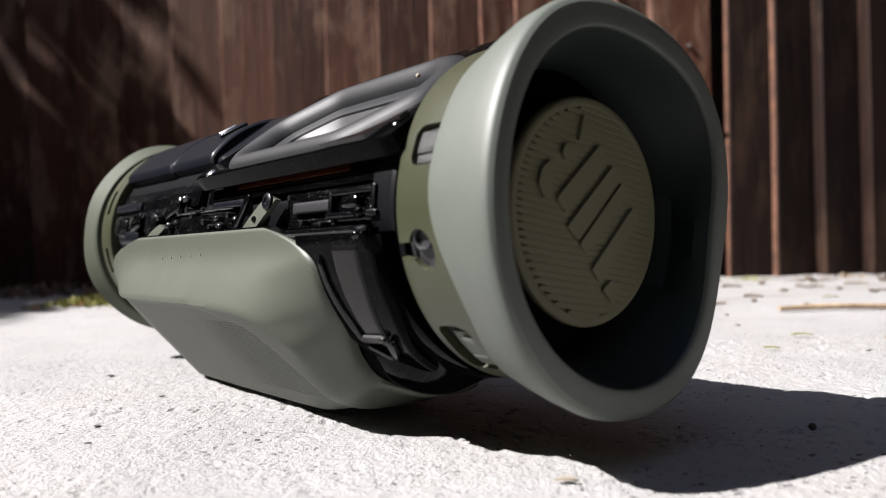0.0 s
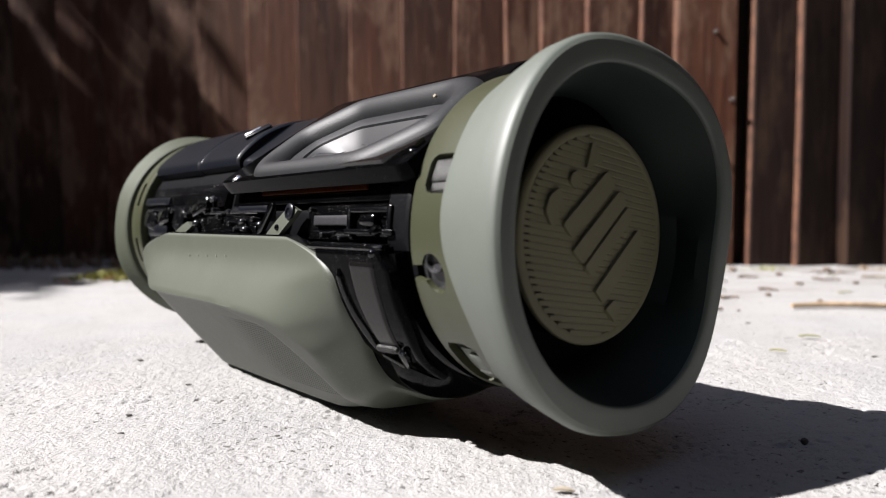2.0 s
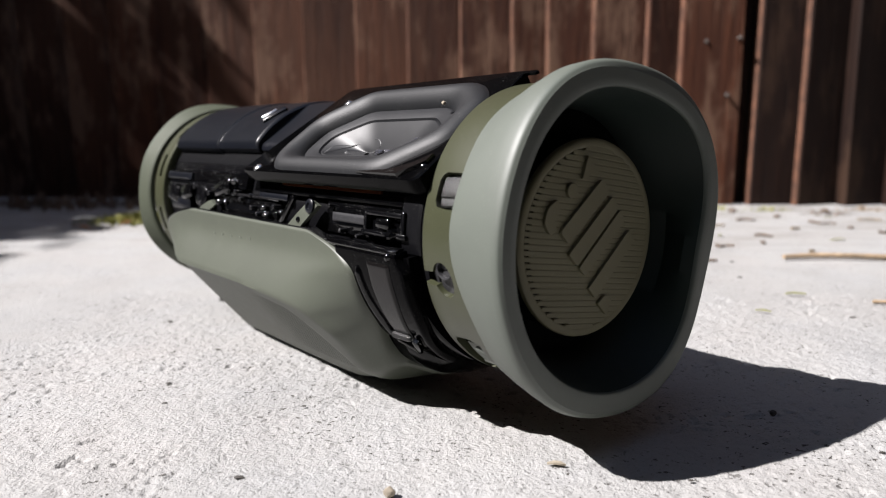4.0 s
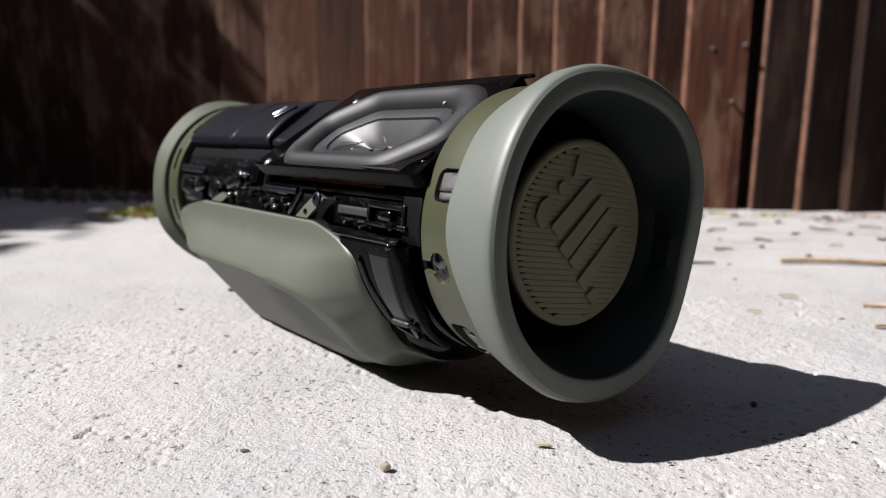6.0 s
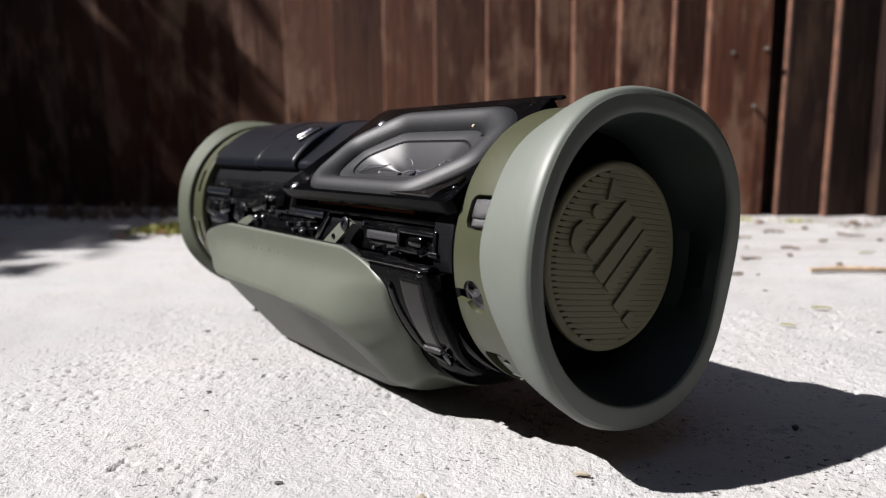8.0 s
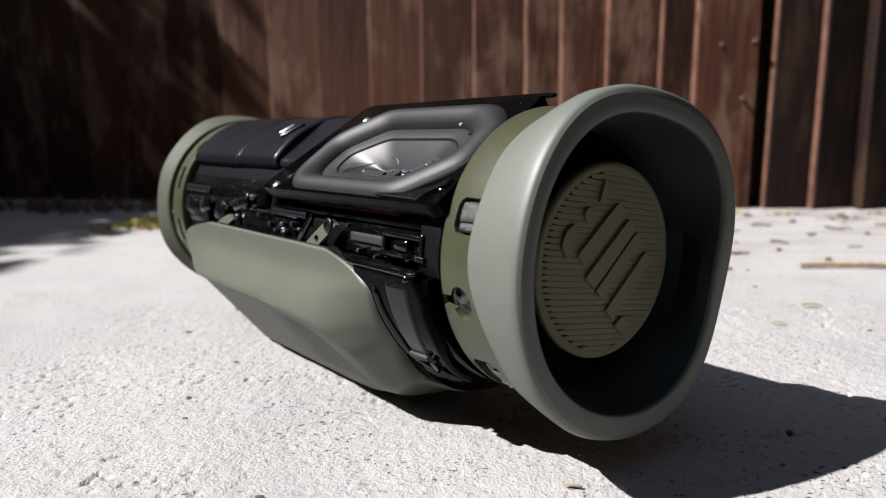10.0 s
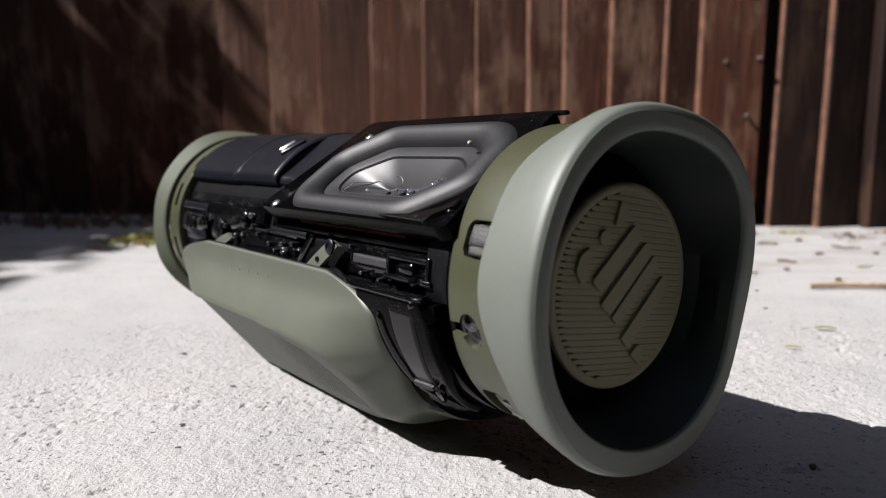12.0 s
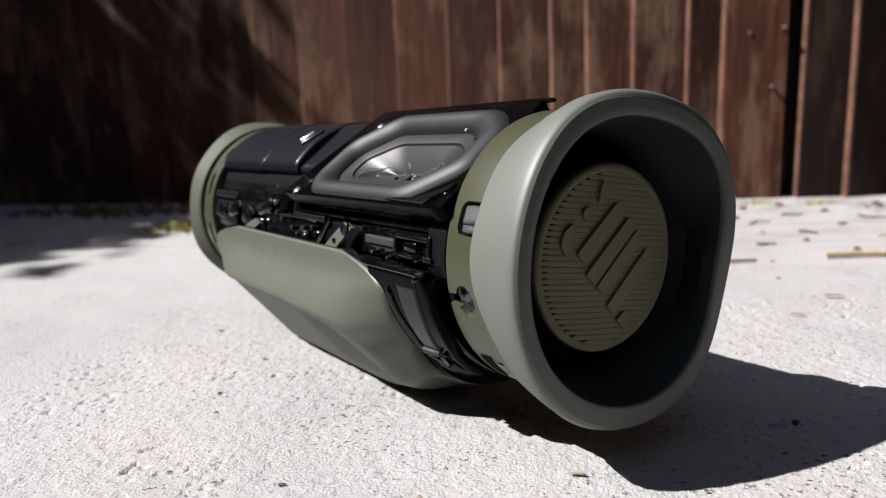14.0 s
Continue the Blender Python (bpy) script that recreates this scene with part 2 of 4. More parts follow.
def block(c, sx, sy, sz, bev=0.15, axes=None):
    """A box with chamfered edges round c; axes: three unit vectors."""
    c = Vector(c)
    ax = axes or (Vector((1, 0, 0)), Vector((0, 1, 0)), Vector((0, 0, 1)))
    b = bev * min(sx, sy, sz)
    loops = []
    for z, k in ((-sz / 2, b), (-sz / 2 + b, 0), (sz / 2 - b, 0), (sz / 2, b)):
        hx, hy = sx / 2 - k, sy / 2 - k
        q = [(-hx + b, -hy), (hx - b, -hy), (hx, -hy + b), (hx, hy - b), (hx - b, hy), (-hx + b, hy), (-hx, hy - b), (-hx, -hy + b)]
        loops.append([c + ax[0] * x + ax[1] * y + ax[2] * z for x, y in q])
    return ring_loops(loops, cap=True)


def smoothstep(a, b, x):
    t = max(0.0, min(1.0, (x - a) / (b - a)))
    return t * t * (3 - 2 * t)


# ---- ground ----
def value_noise(x, y, seed):
    rng = np.random.RandomState(seed)
    table = rng.rand(256, 256)
    xi, yi = np.floor(x).astype(int), np.floor(y).astype(int)
    fx, fy = x - xi, y - yi
    fx, fy = fx * fx * (3 - 2 * fx), fy * fy * (3 - 2 * fy)
    at = lambda i, j: table[(xi + i) % 256, (yi + j) % 256]
    return (at(0, 0) * (1 - fx) + at(1, 0) * fx) * (1 - fy) + (at(0, 1) * (1 - fx) + at(1, 1) * fx) * fy


def graded(lo, hi, step, far):
    mid = list(np.arange(lo, hi + 1e-9, step))
    out, g, x = [], step, hi
    while x < far:
        g *= 1.16
        x += g
        out.append(x)
    left, g, x = [], step, lo
    while x > -far:
        g *= 1.16
        x -= g
        left.append(x)
    return np.array(left[::-1] + mid + out)


def ground():
    xs, ys = graded(-0.19, 0.24, 0.0007, 60.0), graded(0.1, 0.38, 0.0007, 60.0)
    X, Y = np.meshgrid(xs, ys, indexing="ij")
    near = np.exp(-((np.maximum(0, np.abs(X) - 0.3)) ** 2 + np.maximum(0, np.abs(Y - 0.3) - 0.3) ** 2) * 60)
    inner = np.clip(1 - np.maximum(np.maximum(-0.15 - X, X - 0.2), np.maximum(0.12 - Y, Y - 0.34)) / 0.035, 0, 1)
    Z = 0.0009 * (value_noise(X * 45, Y * 45, 1) - 0.5)
    holes = np.clip((value_noise(X * 480, Y * 560, 4) - 0.8) / 0.1, 0, 1) * np.clip(value_noise(X * 40, Y * 40, 6) * 2.6 - 1.1, 0, 1)
    Z = Z + inner * (0.0003 * (value_noise(X * 140, Y * 140, 2) - 0.5) + 0.0004 * (value_noise(X * 380, Y * 380, 3) - 0.5) + 0.0003 * (value_noise(X * 850, Y * 850, 5) - 0.5) - 0.0017 * holes)
    Z = Z * near - 0.0003
    nx, ny = len(xs), len(ys)
    verts = np.stack([X, Y, Z], -1).reshape(-1, 3)
    i = (np.arange(nx - 1)[:, None] * ny + np.arange(ny - 1)[None, :]).ravel()
    faces = np.stack([i, i + ny, i + ny + 1, i + 1], -1)
    me = bpy.data.meshes.new("ground")
    me.from_pydata(verts.tolist(), [], faces.tolist())
    me.polygons.foreach_set("use_smooth", [True] * len(me.polygons))
    me.update()
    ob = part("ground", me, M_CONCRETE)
    tagged(ob, "pale grey weathered concrete slab with grit and pits", "ground", kind="structure")


ground()

# ---- fence ----
FENCE_AT, FENCE_DIR = Vector((0.35, 0.745, 0)), Vector((1, -0.14, 0)).normalized()
FENCE_BACK = Vector((-FENCE_DIR.y, FENCE_DIR.x, 0))
fence = tagged(new("fence"), "dark red-brown stained close-board timber fence", "fence", kind="structure")
fence.location = FENCE_AT


def feather_board(s0, s1, height, lift, seed, thin=-0.003):
    """A vertical board: thick sunlit edge at s0, tapering to s1."""
    rng = random.Random(seed)
    loops = []
    for k in range(13):
        z = lift + (height - lift) * k / 12
        w = 0.0012 * math.sin(k * 0.9 + seed) + rng.uniform(-0.0004, 0.0004)
        c = 0.0058 if s0 < -0.1 else 0.0034 if s0 < 0.02 else 0.0018
        d = 0.02 if s0 < -0.06 else 0.0115
        prof = [(s0 + w, -0.001), (s0 + w + c, 0.0015 - d), (s0 + w + c + 0.0017, -d), (s1 + 0.003, thin), (s1 + 0.003, 0.0105), (s0 + w, 0.0105)]
        loops.append([FENCE_DIR * s + FENCE_BACK * d + Vector((0, 0, z)) for s, d in prof])
    return ring_loops(loops, cap=True)


EDGES = [-0.589, -0.530, -0.469, -0.412, -0.355, -0.300, -0.262, -0.214, -0.160, -0.127, -0.049, -0.004, 0.042, 0.087]
EDGES = [EDGES[0] - 0.06 * k for k in range(40, 0, -1)] + EDGES + [EDGES[-1] + 0.052 * k for k in range(1, 45)]
# left boards use the lit copy of the stain, the rest the shaded copy
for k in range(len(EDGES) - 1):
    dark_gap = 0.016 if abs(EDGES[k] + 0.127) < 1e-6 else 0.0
    plank = part("board", feather_board(EDGES[k], EDGES[k + 1] - dark_gap, 1.75, -0.002, k, (0.008 if EDGES[k] > -0.03 else -0.003) if EDGES[k] > -0.1 else -0.0115), M_FADED_LIT if EDGES[k] < -0.1 else M_BOARD_SHADED, fence)
    # sunward chamfers get a lighter colour that paints in their sunlight
    plank.data.materials.append(M_SUN_EDGE)
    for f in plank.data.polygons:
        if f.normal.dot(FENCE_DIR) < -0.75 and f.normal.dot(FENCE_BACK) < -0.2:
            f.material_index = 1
part("backing_rail", join(*[block(FENCE_DIR * 0 + FENCE_BACK * 0.03 + Vector((0, 0, z)), 5.0, 0.03, 0.09, 0.1, (FENCE_DIR, FENCE_BACK, Vector((0, 0, 1)))) for z in (0.25, 0.9, 1.5)],
     block(FENCE_BACK * 0.0145 + Vector((0, 0, 0.83)), 5.0, 0.004, 1.7, 0.1, (FENCE_DIR, FENCE_BACK, Vector((0, 0, 1))))), M_BOARD_SHADED, fence)

for s, z, seed in ((-0.083, 0.236, 1), (-0.066, 0.168, 2), (-0.098, 0.165, 3), (-0.075, 0.112, 4)):
    loops = [[FENCE_DIR * (s + r * math.cos(a)) - FENCE_BACK * d + Vector((0, 0, z + r * math.sin(a))) for a in [j * math.tau / 10 for j in range(10)]] for r, d in ((0.0022, 0.01), (0.0022, 0.0172), (0.0016, 0.0182))]
    part("nail", ring_loops(loops, cap=True), M_NAIL, fence, "small pale nail head")

# unseen walls added round the yard to block and shape its light
w1 = part("wall_south", block((0.0, -0.5, 0.5), 4.4, 0.1, 1.0, 0.02), M_BOARD_SHADED)
tagged(w1, "unseen dark timber wall added to cut light from behind", "wall", kind="structure")
w2 = part("wall_east", block((1.75, -0.65, 2.4), 0.2, 2.4, 4.8, 0.02), M_BOARD_SHADED)
tagged(w2, "unseen tall dark timber wall added to cut fill light", "wall", kind="structure")

w3 = part("shade_wall_west", block((-1.85, 0.21, 0.7), 0.2, 1.6, 1.4, 0.02), M_WALL)
tagged(w3, "unseen low wall added to shade the left of the slab", "wall", kind="structure")

w4 = part("shade_wall_southwest", block((-1.95, -1.26, 2.0), 0.2, 1.38, 4.0, 0.02), M_WALL)
tagged(w4, "unseen tall wall added to shade the ground behind the camera", "wall", kind="structure")


# ---- unseen shrubs added to shade and dapple the fence's far end ----
def shrub(at, crown, semi, count, seed, leaf=1.0, limbs=7):
    rng = random.Random(seed)
    thing = tagged(new("shrub"), "unseen green leafy shrub added to cast shade", "shrub")
    thing.location = at
    c = Vector(crown)
    stems = []
    for k in range(limbs):
        a = k * 0.9
        top = c + Vector((semi[0] * 0.6 * math.cos(a), semi[1] * 0.6 * math.sin(a), semi[2] * 0.3 * math.sin(a * 2)))
        loops = []
        for j in range(7):
            t = j / 6
            p = Vector((0.02 * math.cos(a), 0.02 * math.sin(a), 0)).lerp(top, t) + Vector((0, 0, 0.1 * math.sin(t * 3.1)))
            r = 0.014 * (1 - t) + 0.002
            loops.append([p + Vector((r * math.cos(q), r * math.sin(q), 0)) for q in [i * math.tau / 7 for i in range(7)]])
        stems.append(ring_loops(loops, cap=True))
    part("stem", join(*stems), M_BARK, thing)
    verts, faces = [], []
    while len(faces) < count:
        p = Vector((rng.gauss(0, 1), rng.gauss(0, 1), rng.gauss(0, 1)))
        d = p.normalized() * (rng.random() ** 0.45) * rng.choice((0.8, 0.95, 1.1, 1.3))
        q = c + Vector((d.x * semi[0], d.y * semi[1], d.z * semi[2]))
        u = Vector((rng.uniform(-1, 1), rng.uniform(-1, 1), rng.uniform(-0.6, 0.6))).normalized()
        v = u.cross(Vector((rng.uniform(-0.5, 0.5), rng.uniform(-0.5, 0.5), 1))).normalized()
        n = u.cross(v)
        s = rng.uniform(0.018, 0.036) * leaf
        k = len(verts)
        verts += [q - u * s, q + v * s * 0.45 - n * s * 0.1, q + u * s, q - v * s * 0.45 - n * s * 0.1]
        faces.append((k, k + 1, k + 2, k + 3))
    part("crown", (verts, faces, False), M_LEAF, thing)
    return thing


shrub((-1.34, 0.76, 0), (0.0, 0.0, 0.74), (0.36, 0.42, 0.34), 8500, 5)
shrub((-1.66, 0.22, 0), (0.0, 0.0, 1.24), (0.12, 0.5, 0.2), 3600, 21)
shrub((-1.34, 0.735, 0), (0.0, 0.0, 1.32), (0.1, 0.12, 0.28), 1700, 31)
shrub((-1.36, 0.53, 0), (0.0, 0.0, 1.3), (0.1, 0.055, 0.27), 130, 37, 0.8, 1)
# two more shrubs, added only to shade unseen ground and cut its bounce
shrub((-2.15, 0.45, 0), (0.0, 0.0, 0.85), (0.5, 0.45, 0.5), 4500, 8, 1.6)
shrub((-2.0, -0.45, 0), (0.0, 0.0, 0.7), (0.45, 0.4, 0.45), 3500, 11, 1.6)

# ---- the loudspeaker ----
AX, SIDE, UP = Vector((0.679422, -0.733578, 0.015783)), Vector((-0.733669, -0.679507, 0.0)), Vector((-0.010725, 0.01158, 0.999875))
ORIGIN = Vector((0.030547, 0.203267, 0.056777))
TURN = Matrix((AX, -SIDE, UP)).transposed()
MM = 0.001


def cy(u, phi, r):
    """A point of the loudspeaker: mm along the axis, degrees round it from the top, mm from it."""
    a = radians(phi)
    sag = 0.7 * smoothstep(10.0, 22.0, u)
    return Vector((u, -r * math.sin(a), r * math.cos(a) - sag)) * MM


speaker = tagged(new("portable_speaker"), "olive green cylindrical portable speaker with its fabric grille taken off", "speaker")
base = ORIGIN - AX * 0.09
base.z = 0.0
speaker.matrix_world = Matrix.Translation(base) @ TURN.to_4x4()
LIFT = TURN.transposed() @ (ORIGIN - base)


def spart(name, data, material, parent=None, label=""):
    return part(name, data, material, parent or speaker, label, LIFT if parent is None else None)


def lathe(profile, steps=180, closed=True):
    """A ring round the axis; profile: functions of phi that give (u, r), or plain pairs."""
    loops = []
    for pt in profile:
        lp = []
        for k in range(steps):
            phi = 360.0 * k / steps
            u, r = pt(phi) if callable(pt) else pt
            lp.append(cy(u, phi, r))
        loops.append(lp)
    return ring_loops(loops, closed=closed)


def shell(fn, na, nb, thick):
    """A curved plate: fn(a, b) gives (u, phi, r) for a, b in 0..1; closed all round."""
    top, low = [], []
    for i in range(na + 1):
        for j in range(nb + 1):
            u, p, r = fn(i / na, j / nb)
            top.append(cy(u, p, r))
            low.append(cy(u, p, r - thick))
    n, w = len(top), nb + 1
    faces = []
    for i in range(na):
        for j in range(nb):
            a = i * w + j
            faces += [(a, a + w, a + w + 1, a + 1), (n + a, n + a + 1, n + a + w + 1, n + a + w)]
    rim = [i * w for i in range(na + 1)] + [na * w + j for j in range(1, w)] + [i * w + nb for i in range(na - 1, -1, -1)] + [j for j in range(nb - 1, 0, -1)]
    for k, a in enumerate(rim):
        b = rim[(k + 1) % len(rim)]
        faces.append((a, b, n + b, n + a))
    return top + low, faces


def slab(u0, u1, p0, p1, r, thick, soft=0.4):
    """A plate on the body between two stations and two angles, with a softened edge."""
    def fn(a, b):
        e = min(a, 1 - a) * abs(u1 - u0), min(b, 1 - b) * abs(p1 - p0) * 0.7
        drop = soft * (1 - min(1, min(e) / (soft * 1.2))) if soft else 0
        return u0 + (u1 - u0) * a, p0 + (p1 - p0) * b, r - drop
    nb = max(6, int(abs(p1 - p0) / 3))
    return shell(fn, 12, nb, thick)


def screw_head(u, phi, r, rad):
    """A dished screw head with a cross slot."""
    c, n = cy(u, phi, r), cy(0, phi, 1).normalized()
    t = Vector((1, 0, 0))
    s = n.cross(t)
    loops = []
    for rr, h in ((rad, -0.6), (rad, 0.15), (rad * 0.8, 0.45), (rad * 0.45, 0.5), (rad * 0.4, 0.1), (rad * 0.1, 0.05)):
        loops.append([c + n * h * MM + (t * math.cos(k * math.tau / 16) + s * math.sin(k * math.tau / 16)) * rr * MM for k in range(16)])
    return ring_loops(loops, cap=True)


AXES = lambda phi: (Vector((1, 0, 0)), cy(0, phi + 90, 1).normalized(), cy(0, phi, 1).normalized())


def box_at(u, phi, r, lu, lp, lr, bev=0.15, twist=0.0):
    ax, tn, nr = AXES(phi)
    c, s = math.cos(radians(twist)), math.sin(radians(twist))
    return block(cy(u, phi, r), lu * MM, lp * MM, lr * MM, bev, (ax * c + tn * s, tn * c - ax * s, nr))


def lobe(phi):
    return 0.65 * math.cos(radians(4 * (phi - 29))) + 0.28 * math.cos(radians(8 * (phi - 20)))


def wave(phi, c):
    """A closed wavy outline as a short harmonic series: the mean, then cosine and sine pairs."""
    a = radians(phi)
    return c[0] + sum(c[2 * k - 1] * math.cos(k * a) + c[2 * k] * math.sin(k * a) for k in range(1, (len(c) + 1) // 2))


RIM_EDGE = (43.51, -0.11, -0.2, 1.43, -0.02, -1.13, -0.17, -0.57, 0.95, 0.2, 0.14, -0.21, -0.02)
RIM_MOUTH = (38.07, 0.49, 0.67, 1.35, -0.31, -1.0, -0.58, -0.78, 0.88, 0.16, 0.25, 0.07, -0.02)


def edge_at(phi, du=0.0, out=0.0, cut=0.0):
    """The rim's front edge, turned a little on the body; out: fuller shoulder, cut: tucked in on the far side."""
    g = 0.5 + 0.5 * math.cos(radians(phi - 60))
    crown = 1.1 * out * math.exp(-(((phi + 25 + 180) % 360 - 180) / 38) ** 2)
    return 31.4 - 2.0 * math.sin(radians(phi)) + du, wave(phi, RIM_EDGE) + out * g + crown - cut * (1 - g)


def mouth_at(phi, du=0.0, dr=0.0):
    return 31.4 - 1.75 * math.sin(radians(phi)) + du, wave(phi, RIM_MOUTH) + dr


def back_at(phi, du, r):
    return 13.0 + 2.0 * lobe(phi) + 2.0 * math.exp(-((phi - 126) / 16) ** 2) - 1.4 * math.exp(-(((phi - 38 + 180) % 360 - 180) / 28) ** 2) + du, r


def blend_at(f, t, bulge=0.0):
    """A point of the rim's outside between its back edge and the shoulder."""
    u0, r0 = back_at(f, 1.2, 41.75)
    u1, r1 = edge_at(f, -2.6, 1.2, -0.8)
    full = 1.0 + 9.0 * math.exp(-(((f - 22 + 180) % 360 - 180) / 32) ** 2)
    return u0 + (u1 - u0) * t, r0 + (r1 - r0) * t + bulge * full


def lip_at(f, t):
    u0, r0 = edge_at(f, 0.1, 0.0, 1.2)
    u1, r1 = mouth_at(f)
    return u0 + (u1 - u0) * t, r0 + (r1 - r0) * t


RIM = [
    lambda f: back_at(f, 0.0, 39.4), lambda f: back_at(f, 0.0, 41.0), lambda f: back_at(f, 0.25, 41.45), lambda f: blend_at(f, 0.0), lambda f: blend_at(f, 0.3, 0.08), lambda f: blend_at(f, 0.65, 0.1),
    lambda f: blend_at(f, 1.0), lambda f: edge_at(f, -1.0, 1.0, -0.3), lambda f: edge_at(f, -0.3, 0.6, 0.3), lambda f: edge_at(f, -0.1, 0.15, 1.05), lambda f: lip_at(f, 0.0), lambda f: lip_at(f, 0.06),
    lambda f: lip_at(f, 0.5), lambda f: lip_at(f, 0.9), lambda f: mouth_at(f, -0.15, 0.2), lambda f: mouth_at(f, -0.6, -0.05), lambda f: mouth_at(f, -1.4, 0.05), lambda f: mouth_at(f, -2.2, 1.0),
    lambda f: (24.0, 40.2), lambda f: (14.0, 38.9),
]
spart("rubber_rim", lathe(RIM, 240), M_RIM, label="wavy grey-green rubber rim")
# shade inside the rim is put into the lining's darker green
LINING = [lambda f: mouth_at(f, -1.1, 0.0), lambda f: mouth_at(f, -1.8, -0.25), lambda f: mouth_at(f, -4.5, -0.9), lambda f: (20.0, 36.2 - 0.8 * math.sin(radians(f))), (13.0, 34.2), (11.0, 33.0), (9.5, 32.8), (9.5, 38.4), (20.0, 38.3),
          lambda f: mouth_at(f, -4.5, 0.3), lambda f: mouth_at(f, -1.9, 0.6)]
spart("rim_lining", lathe(LINING, 160), M_INNER_SHADE, label="inner wall of the rim, its shade put into dark green")
FAR_PROF = [(-200.0, 39.0), (-200.0, 40.6), (-200.6, 41.2), (-202.0, 41.6), (-205.0, 42.4), (-207.6, 43.4), (-208.6, 43.7), (-209.3, 43.3), (-209.6, 42.2), (-209.2, 40.8), (-206.0, 39.6), (-202.0, 38.6)]
spart("rubber_rim", lathe([lambda f, q=q: (q[0], q[1] + (0.8 * lobe(f) if q[0] < -203 else 0)) for q in FAR_PROF], 200), M_FARRIM, label="wavy grey-green rubber rim")


def cut_out(data, cutters):
    """The mesh with the cutters' volumes taken away."""
    ob = new("blank", mesh_of("blank", *data))
    tools = []
    for c in cutters:
        t = new("cutter", mesh_of("cutter", *c))
        tools.append(t)
        md = ob.modifiers.new("cut", "BOOLEAN")
        md.operation, md.object, md.solver = "DIFFERENCE", t, "EXACT"
    dg = bpy.context.evaluated_depsgraph_get()
    me = bpy.data.meshes.new_from_object(ob.evaluated_get(dg))
    for o in [ob] + tools:
        old = o.data
        bpy.data.objects.remove(o)
        bpy.data.meshes.remove(old)
    me.polygons.foreach_set("use_smooth", [True] * len(me.polygons))
    me.set_sharp_from_angle(angle=radians(35))
    return me


def plug(outline, r0, r1):
    """A prism through the collar; outline: (u, phi) all round."""
    return ring_loops([[cy(u, p, r0) for u, p in outline], [cy(u, p, r1) for u, p in outline]], cap=True)


def oval(u, phi, ru, rp, lean=0.0, n=24):
    out = []
    for k in range(n):
        a = math.tau * k / n
        x, y = ru * math.cos(a), rp * math.sin(a)
        out.append((u + x + lean * y, phi + y))
    return out


NEAR_SLOTS = [
    [(4.0, 66.0), (4.8, 64.0), (6.0, 63.2), (13.5, 63.2), (13.5, 76.2), (6.2, 76.2), (4.8, 75.6), (4.0, 73.5)],
    oval(7.5, 101.0, 3.7, 6.3, 0.1),
    [(-3.0, 99.2), (5.5, 98.4), (5.5, 103.2), (2.9, 103.9), (-3.0, 102.6)],
    [(2.6, 129.0), (3.6, 126.8), (9.0, 126.0), (12.2, 127.5), (12.2, 145.0), (9.5, 149.0), (4.0, 149.0), (2.4, 147.0)],
    [(3.0, 2.2), (3.8, 1.0), (10.0, 1.0), (10.6, 3.0), (10.0, 7.0), (3.8, 7.0), (3.0, 6.0)],
    oval(7.5, -40.0, 3.0, 5.0), oval(7.5, 190.0, 3.0, 6.0),
]
collar_ring = lathe([(0.0, 39.6), (0.3, 40.2), (1.0, 40.35), (8.0, 40.5), (17.5, 40.8), (17.5, 38.9), (1.0, 38.4), (0.0, 38.6)], 240)
spart("collar", cut_out(collar_ring, [plug(o, 34.0, 46.0) for o in NEAR_SLOTS]), M_OLIVE, label="olive green slotted collar")
far_ring = lathe([(-185.0, 39.0), (-185.4, 39.7), (-186.2, 39.9), (-195.0, 40.2), (-195.7, 39.8), (-195.9, 36.6), (-200.5, 36.6), (-200.5, 36.0), (-186.0, 36.0), (-185.0, 36.6)], 240)
FAR_SLOTS = [[(-189.0, 60.0), (-191.5, 60.0), (-191.5, 75.0), (-189.0, 75.0)], [(-186.5, 38.0), (-189.5, 38.0), (-189.5, 47.0), (-186.5, 47.0)], [(-189.0, 95.0), (-191.5, 95.0), (-191.5, 110.0), (-189.0, 110.0)],
             [(-187.0, 120.0), (-190.0, 120.0), (-190.0, 127.0), (-187.0, 127.0)]]
spart("collar", cut_out(far_ring, [plug(o, 34.0, 46.0) for o in FAR_SLOTS]), M_OLIVE, label="olive green slotted collar")
# metal behind the slot, and the dark sleeve behind the others
spart("foil_pad", slab(4.3, 13.0, 64.4, 71.7, 39.7, 0.8), M_FOIL, label="grainy grey foil")
spart("foil_tab", slab(4.3, 13.0, 72.0, 75.4, 39.3, 0.8), M_FOIL)
spart("inner_sleeve", lathe([(-4.0, 36.9), (14.0, 36.9), (14.0, 36.0), (-4.0, 36.0)], 120), M_SLEEVE)
insert = spart("clear_insert", slab(6.0, 12.4, 129.5, 148.0, 40.1, 0.8), M_RUBBER, label="glossy moulded insert")
# pale bar that paints in the bright glint along the insert
spart("glint_bar", box_at(10.0, 139.6, 40.3, 4.6, 0.9, 1.0, 0.3), M_GLINT, insert, "pale bar painting the insert's bright glint")
spart("insert_pad", box_at(10.3, 134.6, 40.15, 3.6, 5.4, 0.9, 0.3), M_RIM, insert)
bush = [[cy(7.4 + r * math.cos(a), 97.6 + r * 1.25 * math.sin(a), h) for a in [q * math.tau / 28 for q in range(28)]] for r, h in ((2.9, 37.2), (2.9, 39.9), (2.7, 40.1), (2.3, 39.9), (2.2, 38.8), (0.3, 38.7))]
spart("bush", ring_loops(bush, cap=True), M_SLEEVE, label="dark grey round bush in the collar's hole")
